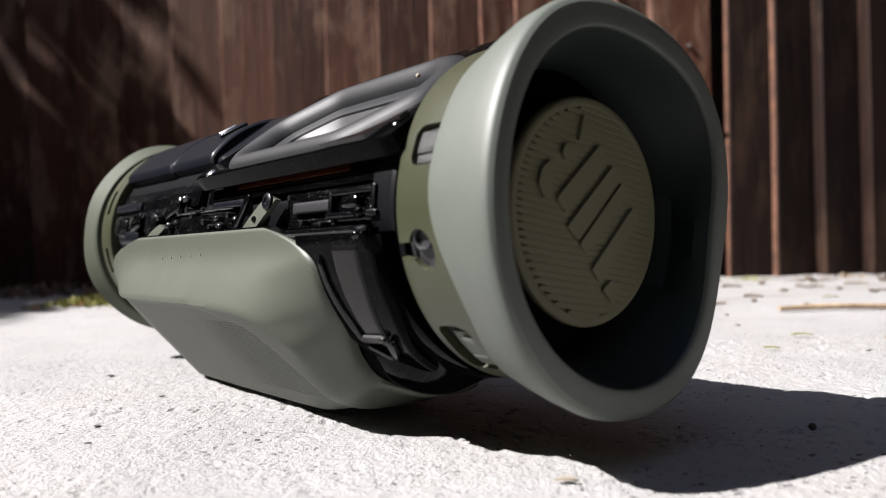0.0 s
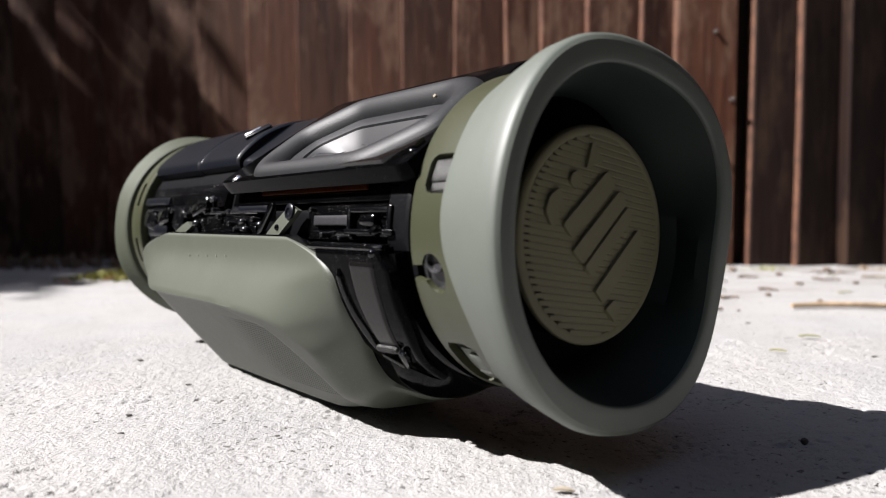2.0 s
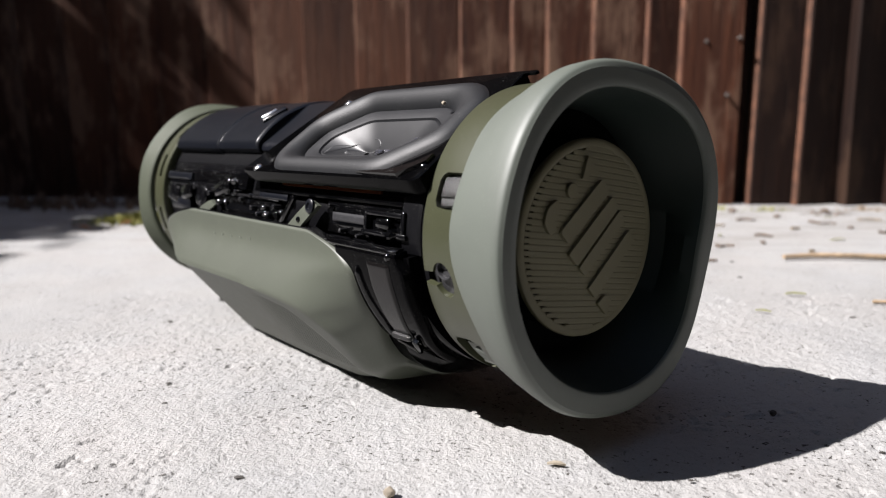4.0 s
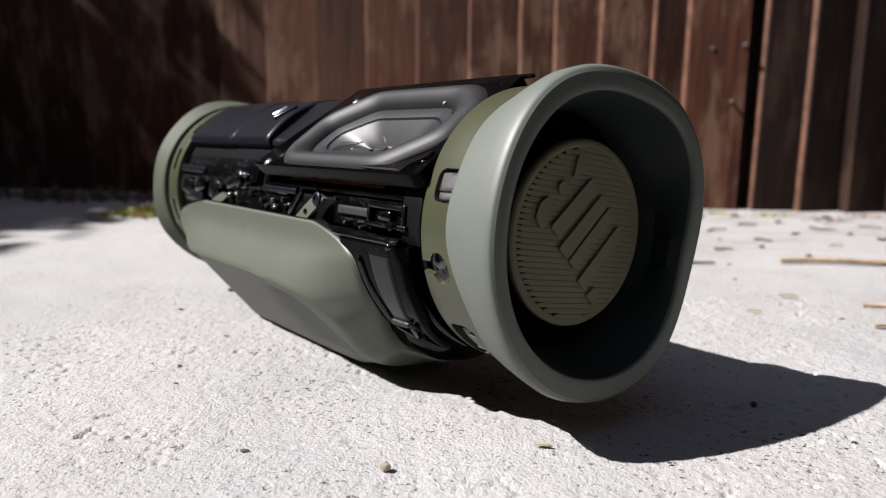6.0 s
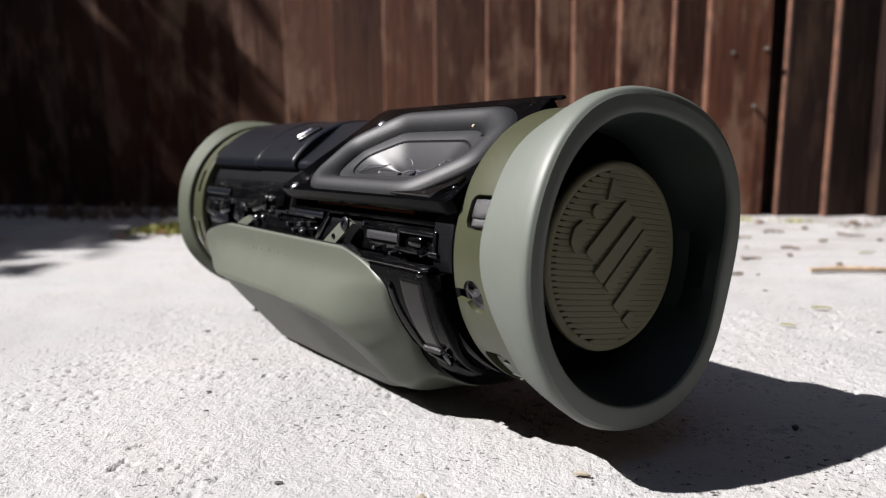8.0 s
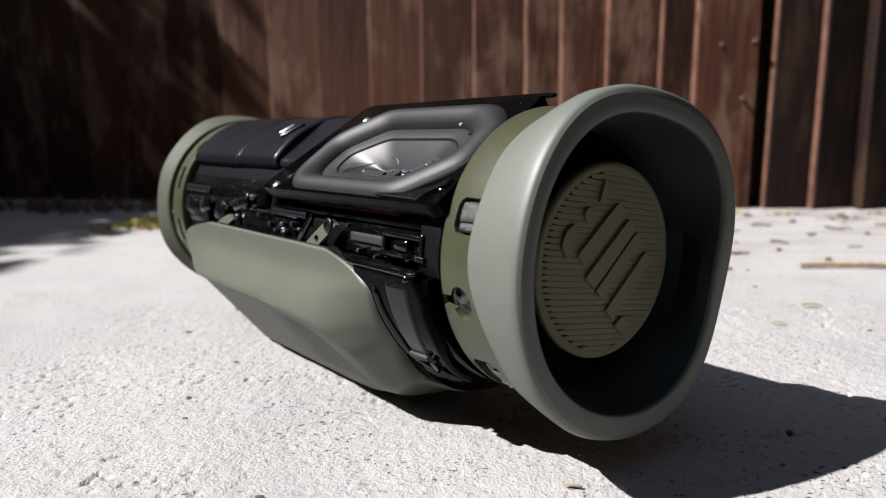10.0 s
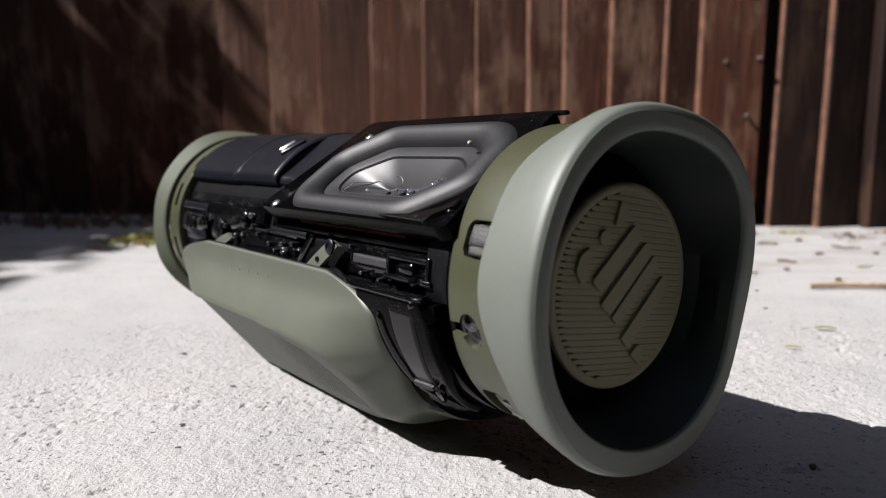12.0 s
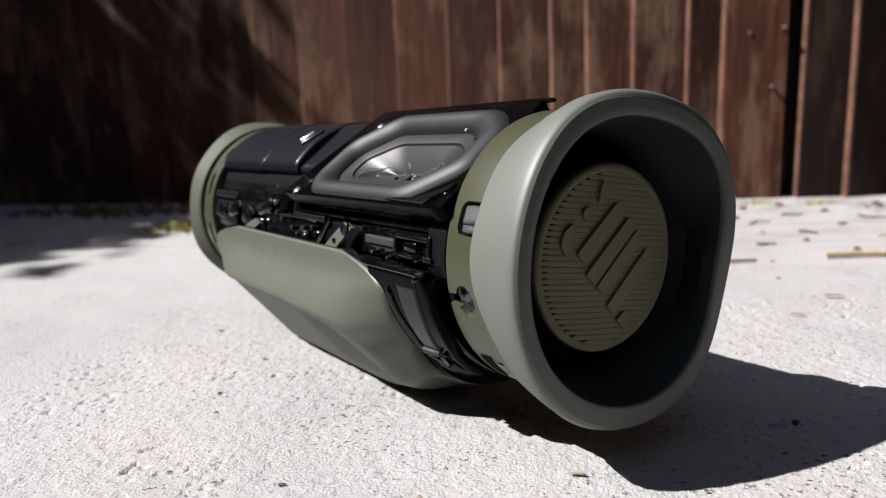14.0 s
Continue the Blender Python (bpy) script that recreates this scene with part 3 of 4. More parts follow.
spart("hook", slab(4.2, 11.5, 97.0, 108.0, 38.9, 1.2), M_SLEEVE)


# ---- passive radiator at the near end ----
def radiator(u_face, u_back, sign):
    spart("radiator_surround", lathe([(u_back, 33.6), (u_back + sign * 0.8, 31.6), (u_back + sign * 1.0, 30.0), (u_back + sign * 0.5, 28.0), (u_back, 26.4), (u_back, 25.0), (u_back - sign * 1.0, 25.0), (u_back - sign * 1.5, 33.6)], 120), M_SURROUND, label="matt black rubber surround")
    spart("disc_skirt", lathe([(u_back - sign, 25.6), (u_face - sign * 1.6, 25.6), (u_face - sign * 1.6, 20.0), (u_back - sign, 20.0)], 96), M_SURROUND)
    loops = []
    for u, r in ((u_face - sign * 1.7, 26.2), (u_face - sign * 0.9, 26.3), (u_face - sign * 0.35, 26.1), (u_face, 25.5), (u_face, 24.2), (u_face - sign * 0.15, 23.9), (u_face - sign * 1.1, 23.8), (u_face - sign * 1.1, 8.0)):
        loops.append([cy(u - 0.05 * r * math.sin(math.tau * k / 96), 360.0 * k / 96, r) for k in range(96)])
    return spart("radiator_disc", ring_loops(loops, cap=True), M_DISC, label="ribbed olive rubber disc with raised emblem")


FACE = 20.6
disc = radiator(FACE, 11.5, 1)


def on_face(x, y, h):
    """A point of the disc's face: x away from the viewer's side, y up, h proud, in mm."""
    return Vector((FACE + h + 0.05 * x, x, y - 0.65)) * MM


def bar(x0, x1, y, w, tilt):
    """A flat-topped rib between two grooves."""
    hw = w / 2
    c, q = math.cos(tilt), math.sin(tilt)
    loops = []
    for z, k in ((-1.15, 1.0), (-0.12, 0.97), (-0.01, 0.8)):
        loops.append([on_face(x * c - (y + d * k) * q, x * q + (y + d * k) * c, z) for x, d in ((x0, -hw), (x1, -hw), (x1, hw), (x0, hw))])
    return ring_loops(loops, cap=True)


ribs = []
PITCH, TILT = 1.56, radians(-9.0)
for k in range(-16, 17):
    y = k * PITCH
    half = math.sqrt(max(0.0, 24.05 ** 2 - y * y))
    if half > 3:
        ribs.append(bar(-half, half, y, PITCH * 0.82, TILT))
ribs.append(ring_loops([[on_face(1.5 + 23.6 * math.cos(a), 23.6 * math.sin(a), z) for a in [q * math.tau / 72 for q in range(72)]] for z in (-1.15, -0.17)], cap=True))
spart("ribs", join(*ribs), M_DISC, disc)


def raised(outline, h, inset=0.16):
    """A raised plain shape on the disc's face."""
    cx, cyy = sum(p[0] for p in outline) / len(outline), sum(p[1] for p in outline) / len(outline)
    loops = []
    for z, k in ((-0.5, 0.0), (h - 0.1, 0.05), (h, inset)):
        lp = []
        for x, y in outline:
            d = math.hypot(x - cx, y - cyy)
            lp.append(on_face(x + (cx - x) * k / d, y + (cyy - y) * k / d, z))
        loops.append(lp)
    return ring_loops(loops, cap=True)


def rounded(poly, r=1.0, n=4):
    out = []
    m = len(poly)
    for i in range(m):
        p, a, b = Vector(poly[i]), Vector(poly[i - 1]), Vector(poly[(i + 1) % m])
        ra = min(r, (a - p).length * 0.45)
        rb = min(r, (b - p).length * 0.45)
        s, e = p + (a - p).normalized() * ra, p + (b - p).normalized() * rb
        for k in range(n + 1):
            t = k / n
            q = s * (1 - t) ** 2 + p * 2 * t * (1 - t) + e * t * t
            out.append((q.x, q.y))
    return out


EMBLEM = [
    rounded([(-1.9, 22.0), (-4.1, 15.9), (2.2, 17.6)], 0.4),
    oval(-7.6, 13.2, 2.0, 2.0, 0, 20),
    rounded([(3.7, 15.6), (6.9, 12.1), (-8.9, -0.5), (-12.2, 3.0)], 1.2),
    rounded([(-13.0, 11.6), (-16.6, 9.6), (-17.9, 6.0), (-15.9, 2.6), (-13.4, 3.2), (-14.2, 6.0), (-12.0, 9.0)], 1.0),
    rounded([(8.1, 10.7), (11.0, 7.6), (-5.6, -6.6), (-9.0, -3.2)], 0.9),
    rounded([(11.6, 7.0), (13.3, 3.6), (-2.6, -9.6), (-5.0, -7.2)], 0.9),
    rounded([(15.4, 1.0), (17.8, -2.2), (1.8, -16.4), (-1.2, -13.2)], 0.7),
    rounded([(5.8, -15.8), (8.6, -17.6), (6.1, -21.6), (2.6, -17.9)], 0.6),
]
for outline in EMBLEM:
    spart("emblem_bar", raised(outline, 0.8), M_DISC, disc, "plain raised emblem bar")
far_disc_loops = [[cy(u, 360.0 * k / 96, r) for k in range(96)] for u, r in ((-196.0, 26.3), (-201.0, 26.3), (-201.4, 25.6), (-201.4, 5.0))]
spart("radiator_disc", ring_loops(far_disc_loops, cap=True), M_DISC, label="olive rubber disc")
spart("radiator_surround", lathe([(-197.0, 38.0), (-199.0, 33.0), (-197.0, 26.0), (-194.0, 26.0), (-194.0, 38.0)], 120), M_SURROUND)

# ---- chassis ----
def bay(phi):
    """The chassis is hollowed out under the driver."""
    off = (phi - 35 + 180) % 360 - 180
    return min(36.2, 26.0 / math.cos(radians(off))) if abs(off) < 52 else 36.2


spart("chassis", lathe([(-187.0, 36.4), (-187.0, 5.0), (9.0, 5.0), (9.0, 36.0), (-1.0, 36.0), lambda f: (-1.5, bay(f)), lambda f: (-92.0, bay(f)), (-93.0, 36.2), (-140.0, 36.2)], 180), M_MATT, label="black plastic inner chassis")


# smooth cover at the far end of the top, in three lapped sections
def hump(u0, u1, r, p1):
    def fn(a, b):
        p = -62 + (p1 + 62) * b
        edge = 1.6 * (1 - min(1.0, (1 - b) * (p1 + 62) / 4.0)) ** 2
        lap = (0.9 if u1 < -100 else 0.0) * (1 - min(1.0, (1 - a) * (u1 - u0) / 1.1)) ** 2
        return u0 + (u1 - u0) * a, p, r - edge - lap
    return shell(fn, 60, 48, 3.2)


spart("top_cover", hump(-184.0, -139.0, 41.0, 54.5), M_HUMP, label="smooth blue-black plastic cover section")
spart("top_cover", hump(-140.0, -106.0, 40.5, 54.0), M_HUMP, label="smooth blue-black plastic cover section")


def wedge_cover(a, b):
    """The last section: flattened towards the driver and cut along its slanted frame."""
    p = -62 + 115 * b
    facet = 36.9 / math.cos(radians(max(-60.0, min(60.0, p - 35.0))))
    end = -84.8 - 9.5 * smoothstep(4, 58, p)
    edge = 1.6 * (1 - min(1.0, (1 - b) * 115 / 4.0)) ** 2
    return -107.0 + (end + 107.0) * a, p, 39.9 + (min(39.9, facet) - 39.9) * smoothstep(0.0, 0.07, a) - edge


spart("top_cover", shell(wedge_cover, 40, 60, 3.2), M_HUMP, label="smooth blue-black plastic cover section")

# ---- driver ----
DN, DT = cy(0, 35, 1) / MM, cy(0, 125, 1) / MM


def dp(u, v, h):
    """A point of the driver: u along the axis, v across it, h out from the axis, in mm."""
    return (Vector((u, 0, 0)) + DT * v + DN * h) * MM


def resampled(poly, n, ease):
    """n even points along a closed polygon, its corners eased."""
    seg = [(Vector(poly[i]), Vector(poly[(i + 1) % len(poly)])) for i in range(len(poly))]
    total = sum((b - a).length for a, b in seg)
    pts = []
    for k in range(n):
        d = total * k / n
        for a, b in seg:
            l = (b - a).length
            if d <= l:
                pts.append(a.lerp(b, d / l))
                break
            d -= l
    for _ in range(ease):
        pts = [(pts[i - 1] + pts[i] * 2 + pts[(i + 1) % n]) / 4 for i in range(n)]
    return pts


def octa(cu, cv, hu, hv, cu_cut, cv_cut, n=112, ease=2, corners=(1.0, 0.55, 1.0, 0.35)):
    """A racetrack loop: a rectangle with slanted corners, softened."""
    a, b, c, d = corners
    poly = [(-hu, -hv + cv_cut * a), (-hu + cu_cut * a, -hv), (hu - cu_cut * b, -hv), (hu, -hv + cv_cut * b), (hu, hv - cv_cut * c), (hu - cu_cut * c, hv), (-hu + cu_cut * d, hv), (-hu, hv - cv_cut * d)]
    return [(cu + p.x, cv + p.y) for p in resampled(poly, n, ease)]


def plate_edge(k):
    """The driver frame's outline, drawn in by k mm: its far side is slanted."""
    poly = [(-85.6 + k, -20.4), (-83.4 + k, -22.9 + k), (-0.6 - k, -23.5 + k), (0.6 - k, -22.4), (0.4 - k, 23.8), (-0.8 - k, 25.0 - k), (-95.2 + k, 25.4 - k), (-96.4 + k, 24.2 - k)]
    return [tuple(p) for p in resampled(poly, 112, 0)]


def loft(specs):
    return [[dp(u, v, h) for u, v in octa(*o)] for o, h in specs]


opening = octa(-41.8, 3.0, 36.8, 18.6, 15, 13, 112, 4)
plate_loops = [(opening, 37.4), (plate_edge(0.8), 37.5), (plate_edge(0.1), 37.2), (plate_edge(0.0), 36.4), (plate_edge(0.0), 33.0), (plate_edge(0.4), 32.6), (opening, 32.6)]
spart("driver_frame", ring_loops([[dp(u, v, h) for u, v in lp] for lp, h in plate_loops], closed=True), M_JET, label="glossy black driver frame")
ROLL = []
for k in range(17):
    t = k / 16
    ROLL.append(((-41.8 - 1.0 * t, 3.0, 39.6 - 8.6 * t, 21.2 - 7.8 * t, 17 - 3 * t, 15 - 4 * t, 112, 6), 37.45 + 2.7 * math.sin(math.pi * t) ** 0.7 - 1.3 * t))
ROLL += [((-42.8, 3.0, 30.6, 13.1, 14, 11, 112, 6), 35.2), ((-42.8, 3.0, 30.4, 12.9, 14, 11, 112, 6), 33.6), ((-42.8, 3.0, 29.8, 12.4, 14, 11, 112, 6), 33.4)]
spart("driver_surround", ring_loops(loft(ROLL)), M_ROLL, label="thick black rubber roll")
CU2, CV2 = -42.8, 3.0
CONE = [((CU2, CV2, 31.2, 13.6, 14, 11, 112, 6), 34.6), ((CU2, CV2, 30.6, 13.1, 14, 11, 112, 6), 35.3), ((CU2, CV2, 30.0, 12.6, 14, 11, 112, 6), 35.5), ((CU2, CV2, 26.4, 9.4, 12.6, 8.4, 112, 6), 34.6), ((CU2, CV2, 26.1, 9.1, 12.6, 8.4, 112, 6), 33.9), ((CU2, CV2, 25.6, 8.7, 12.4, 8.2, 112, 6), 34.1)]
for k in range(1, 9):
    d = 1.0 * k
    CONE.append(((CU2, CV2, 25.6 - d * 1.6, 8.7 - d, 12.4 - 0.9 * d, 8.2 - 0.95 * d, 112, 6 + 2 * k), 34.1 - 0.55 * d - 0.012 * d * d))
CONE += [((CU2, CV2, 11.0, 0.3, 4.0, 0.2, 112, 8), 28.6), ((CU2, CV2, 10.4, 0.05, 3.8, 0.03, 112, 8), 28.5)]
cone = spart("driver_cone", ring_loops(loft(CONE)), M_CONE, label="shiny dark grey driver cone")


def ridge(path, w, h):
    """A thin raised line on the cone along (u, v, h) points."""
    loops = []
    pts = [dp(*p) for p in path]
    for i, p in enumerate(pts):
        d = (pts[min(i + 1, len(pts) - 1)] - pts[max(i - 1, 0)]).normalized()
        s = d.cross(DN).normalized()
        loops.append([p + s * w * MM * math.cos(a) + DN * h * MM * math.sin(a) for a in [k * math.tau / 8 for k in range(8)]])
    return ring_loops(loops, cap=True)


def cone_h(u, v):
    x, y = abs(u - CU2), abs(v - CV2)
    d = max(0.0, min((25.6 - x) / 1.6, 8.7 - y, (25.6 + 8.7 - 9.6 - x - y) * 0.6, 8.0))
    return 34.1 - 0.55 * d - 0.012 * d * d


def spline(knots, n=6):
    """A smooth line through the knots."""
    out = []
    for i in range(len(knots) - 1):
        a, b, c, d = (Vector(knots[max(0, min(len(knots) - 1, i + j))]) for j in (-1, 0, 1, 2))
        for k in range(n):
            t = k / n
            out.append(((b * 2 + (c - a) * t + (a * 2 - b * 5 + c * 4 - d) * t * t + (b * 3 - a - c * 3 + d) * t ** 3) / 2).to_tuple())
    return out + [tuple(knots[-1])]


for knots, w, h in (([(-64.5, 10.5), (-63.0, 6.5), (-59.0, 2.6), (-54.0, -0.4), (-49.5, -0.8), (-47.5, 0.8), (-49.5, 3.0), (-54.5, 4.6)], 0.22, 0.07), ([(-54.5, 4.6), (-47.0, 6.6), (-40.0, 9.0)], 0.22, 0.07), ([(-57.0, 7.4), (-49.0, 8.8), (-42.0, 10.0)], 1.1, 0.5)):
    spart("cone_ridge", ridge([(u, v, cone_h(u, v)) for u, v in spline(knots)], w, h), M_CONE, cone)


def lump(c, size, seed, squash=0.5, n=3):
    """A small rough lump."""
    bm = bmesh.new()
    bmesh.ops.create_icosphere(bm, subdivisions=n, radius=1.0)
    for v in bm.verts:
        k = 1 + 0.32 * noise.noise(v.co * 2.3 + Vector((seed, 0, 0))) + 0.16 * noise.noise(v.co * 6 + Vector((0, seed, 0)))
        v.co *= k
        v.co.z *= squash
    verts = [Vector(c) + Vector((v.co.x * size[0], v.co.y * size[1], v.co.z * size[2])) for v in bm.verts]
    faces = [tuple(v.index for v in f.verts) for f in bm.faces]
    bm.free()
    return verts, faces


rng = random.Random(4)
glue = []
for k in range(70):
    q = rng.random()
    u, v = -37.5 + 13.0 * q + rng.uniform(-1.0, 1.0), 7.6 - 4.2 * q + rng.uniform(-1.9, 1.9)
    glue.append(lump(dp(u, v, cone_h(u, v) - 0.2 + rng.uniform(0, 1.2)), (rng.uniform(0.0010, 0.0018), rng.uniform(0.0008, 0.0013), rng.uniform(0.0007, 0.0012)), k, 1.0, 2))
spart("glue_blob", join(*glue), M_GLUE, label="clear crinkled blob of glue")
for u, v in ((-87.2, 23.4), (-75.8, -13.2), (-3.0, 18.6)):
    c = dp(u, v, 37.3)
    loops = [[c + (Vector((1, 0, 0)) * math.cos(k * math.tau / 16) + DT * math.sin(k * math.tau / 16)) * rr * MM + DN * h * MM for k in range(16)] for rr, h in ((1.7, -0.5), (1.7, 0.2), (1.3, 0.6), (0.8, 0.7), (0.7, 0.3), (0.2, 0.2))]
    spart("frame_screw", ring_loops(loops, cap=True), M_METAL if u < -70 else M_GLOSS, label="small screw")
spart("crumb", lump(dp(-17.8, -6.7, 39.0), (0.0007, 0.0006, 0.0006), 5, 1.0, 2), M_PEBBLE, label="pale crumb of grit")
blade = [(-6.0, -23.3), (4.0, -23.2), (5.0, -22.6), (4.0, -21.9), (-6.0, -21.9)]
spart("frame_blade", ring_loops([[dp(u, v, h) for u, v in blade] for h in (36.4, 37.2)], cap=True), M_JET, label="thin black edge of the driver frame")
tab = [(-26.0, 24.0), (-8.0, 24.2), (-1.2, 18.5), (-1.2, 15.5), (-5.0, 19.0), (-12.0, 22.4)]
spart("frame_lug", ring_loops([[dp(u, v, h) for u, v in tab] for h in (36.5, 38.6)], cap=True), M_GLOSS)
spart("copper_strip", slab(-76.0, -20.0, 71.2, 73.0, 39.5, 0.6, 0), M_COPPER, label="thin reddish copper strip")

# ---- side of the chassis: ledges, tray, clips ----
spart("cover_clip", box_at(-115.2, 30.3, 41.5, 1.9, 7.0, 1.2, 0.3, 25), M_METAL, label="bright steel clip on the cover")
spart("clip_seat", box_at(-113.6, 29.0, 40.9, 6.0, 10.5, 1.6, 0.3, 25), M_HUMP)
spart("ledge", slab(-182.0, -100.0, 63.0, 69.0, 37.6, 2.0), M_BLACK)
spart("ledge", slab(-182.0, -104.0, 69.5, 77.0, 39.0, 3.0), M_GLOSS)
spart("ledge", slab(-181.0, -154.0, 71.0, 75.0, 40.2, 1.6), M_HUMP, label="dull grey plastic ledge")
spart("ledge", slab(-150.0, -116.0, 76.0, 80.0, 39.6, 2.6), M_BLACK)
spart("driver_apron", slab(-98.0, -4.0, 70.5, 77.0, 38.4, 2.4), M_JET)
spart("socket_block", box_at(-172.0, 84.0, 38.6, 12, 7, 4, 0.2, 8), M_BLACK)
spart("socket_block", box_at(-156.0, 82.0, 38.8, 10, 6, 4.4, 0.2, -12), M_GLOSS)
spart("socket_block", box_at(-141.0, 84.0, 38.6, 9, 9, 4.0, 0.2, 20), M_BLACK)
spart("socket_block", box_at(-165.0, 90.0, 38.0, 20, 5, 4.0, 0.2), M_HUMP)
spart("socket_block", box_at(-120.0, 77.5, 39.6, 12, 5, 3.6, 0.2, -14), M_GLOSS)
spart("connector_bank", slab(-126.0, -80.0, 82.0, 92.0, 38.6, 3.0), M_GLOSS)
spart("connector_bank", slab(-92.0, -72.0, 77.5, 80.5, 39.4, 2.0), M_HUMP)
for u, p, r, s in ((-124.0, 86.0, 40.0, 2.4), (-119.0, 84.5, 39.4, 2.0), (-86.5, 85.0, 40.2, 2.0), (-84.0, 88.5, 40.4, 2.2), (-85.0, 92.0, 40.8, 2.1), (-74.0, 86.0, 40.2, 1.8), (-73.5, 90.0, 40.4, 1.6), (-112.0, 73.5, 40.4, 2.2), (-117.0, 79.5, 40.2, 1.8)):
    spart("terminal", lump(cy(u, p, r - 0.4), (s * 0.8 * MM, s * 0.6 * MM, s * 0.6 * MM), u, 0.9, 2), M_PIN, label="small glossy black terminal")
def post(u, phi, r0, r1, rad, lean=0.0):
    """A short round-topped pin standing on the body."""
    c, top = cy(u, phi, r0), cy(u + lean, phi, r1)
    n = (top - c).normalized()
    e1 = n.cross(Vector((0, 1, 0.3))).normalized()
    e2 = n.cross(e1)
    loops = []
    for t, k in ((0.0, 1.0), (0.94, 1.0), (1.0, 0.8), (0.98, 0.4)):
        loops.append([c.lerp(top, t) + (e1 * math.cos(a) + e2 * math.sin(a)) * rad * k * MM for a in [q * math.tau / 12 for q in range(12)]])
    return ring_loops(loops, cap=True)


# extra pins added among the connectors for small bright glints
for u, p, r1, rad in ((-170.0, 79.5, 40.8, 1.2), (-163.0, 81.0, 40.4, 1.0), (-149.0, 79.0, 40.6, 1.2), (-133.0, 81.5, 41.0, 1.3), (-129.0, 79.0, 40.8, 1.0), (-110.0, 79.0, 40.6, 1.1), (-105.0, 82.5, 40.8, 1.2), (-98.0, 80.0, 40.4, 1.0), (-95.0, 86.0, 41.2, 1.3), (-90.0, 88.5, 41.4, 1.2), (-79.0, 84.0, 40.8, 1.2), (-46.0, 80.0, 39.6, 0.9), (-39.0, 90.0, 40.0, 1.0), (-30.0, 91.0, 40.2, 0.9)):
    spart("pin", post(u, p, 37.0, r1 - 0.3, rad * 0.75), M_PIN, label="small polished black pin added to catch glints")
spart("bus_bar", slab(-128.0, -78.0, 79.6, 81.2, 39.3, 1.6, 0.3), M_PIN, label="thin glossy black bar")
spart("bus_bar", slab(-178.0, -136.0, 77.6, 79.0, 39.8, 1.6, 0.3), M_PIN, label="thin glossy black bar")
spart("clip_bar", box_at(-67.5, 84.5, 41.0, 13, 2.0, 1.8, 0.2, -48), M_GLOSS)


def tab_bracket(u0, p0, u1, p1, w):
    """A pale green lug that leans from the foot panel to its screw."""
    def fn(a, b):
        k = 1.0 - 0.25 * smoothstep(0.8, 1.0, a)
        u = u0 + (u1 - u0) * a + (b - 0.5) * w * k
        return u, p0 + (p1 - p0) * a + (b - 0.5) * 2.0, 42.6 - 1.6 * a
    return shell(fn, 14, 6, 1.6)


bracket = spart("bracket", tab_bracket(-65.5, 94.5, -51.5, 79.6, 5.6), M_RUBBER, label="grey-green mounting lug")
spart("lug_screw", screw_head(-53.0, 81.2, 41.6, 2.3), M_HUMP, bracket, "dark screw head")
spart("lug_hole", screw_head(-59.0, 87.4, 41.9, 0.9), M_BLACK, bracket)
spart("bracket", tab_bracket(-142.0, 95.0, -127.0, 86.0, 6.0), M_RUBBER, label="grey-green mounting lug")

# tray with its latch beside the collar
spart("tray_floor", slab(-50.0, -8.0, 77.5, 92.0, 37.4, 1.4), M_GLOSS)
spart("tray_rail", slab(-44.0, -26.0, 82.4, 86.2, 39.2, 1.6), M_SLEEVE, label="dull dark grey rail")
spart("tray_frame", join(box_at(-18.0, 80.6, 38.4, 18, 1.2, 1.8), box_at(-18.0, 88.6, 38.6, 20, 1.4, 2.0), box_at(-26.5, 85.0, 38.4, 1.3, 6.5, 1.8), box_at(-9.6, 84.5, 38.4, 1.4, 7.5, 1.8)), M_BLACK)
spart("latch", box_at(-18.0, 84.4, 39.0, 6.0, 2.8, 2.0, 0.25), M_GLOSS)
spart("latch_post", lump(cy(-13.2, 88.2, 40.2), (0.0017, 0.0015, 0.0015), 9, 1.0, 2), M_GLOSS)
spart("side_cheek", slab(-11.5, -3.2, 70.0, 95.0, 38.4, 2.0), M_MATT, label="dull black side plate")
spart("seal_ring", lathe([(-3.0, 37.8), (-0.6, 38.3), (-0.4, 36.4), (-3.2, 36.4)], 144), M_MATT)


# curved black cover that sweeps under the body between the foot and the collar
def sweep(u_lo, u_hi, p0, p1, r, thick, lip=0.0, swell=1.5):
    def fn(a, b):
        p = p0 + (p1 - p0) * b
        lo, hi = u_lo(p), u_hi(p)
        x = abs(a - 0.5) * 2
        return lo + (hi - lo) * a, p, r + swell * smoothstep(126, 165, p) * smoothstep(1.0, 0.3, a) + lip * smoothstep(0.72, 0.9, x) - 0.5 * smoothstep(0.94, 1.0, x)
    return shell(fn, 20, 40, thick)


spart("under_cover", sweep(lambda p: -37 - 8 * smoothstep(98, 118, p) + 9 * smoothstep(118, 160, p), lambda p: -5.5 + 3 * smoothstep(100, 150, p), 95.5, 172.0, 40.4, 3.0, 0.5, 7.5), M_JET, label="black curved cover")
COVER_LO = lambda p: -37.5 + 4.5 * smoothstep(96, 112, p) + 3.0 * smoothstep(118, 150, p)
COVER_HI = lambda p: -7.6 + 2.6 * smoothstep(95, 102, p) - 5.0 * smoothstep(116, 146, p)


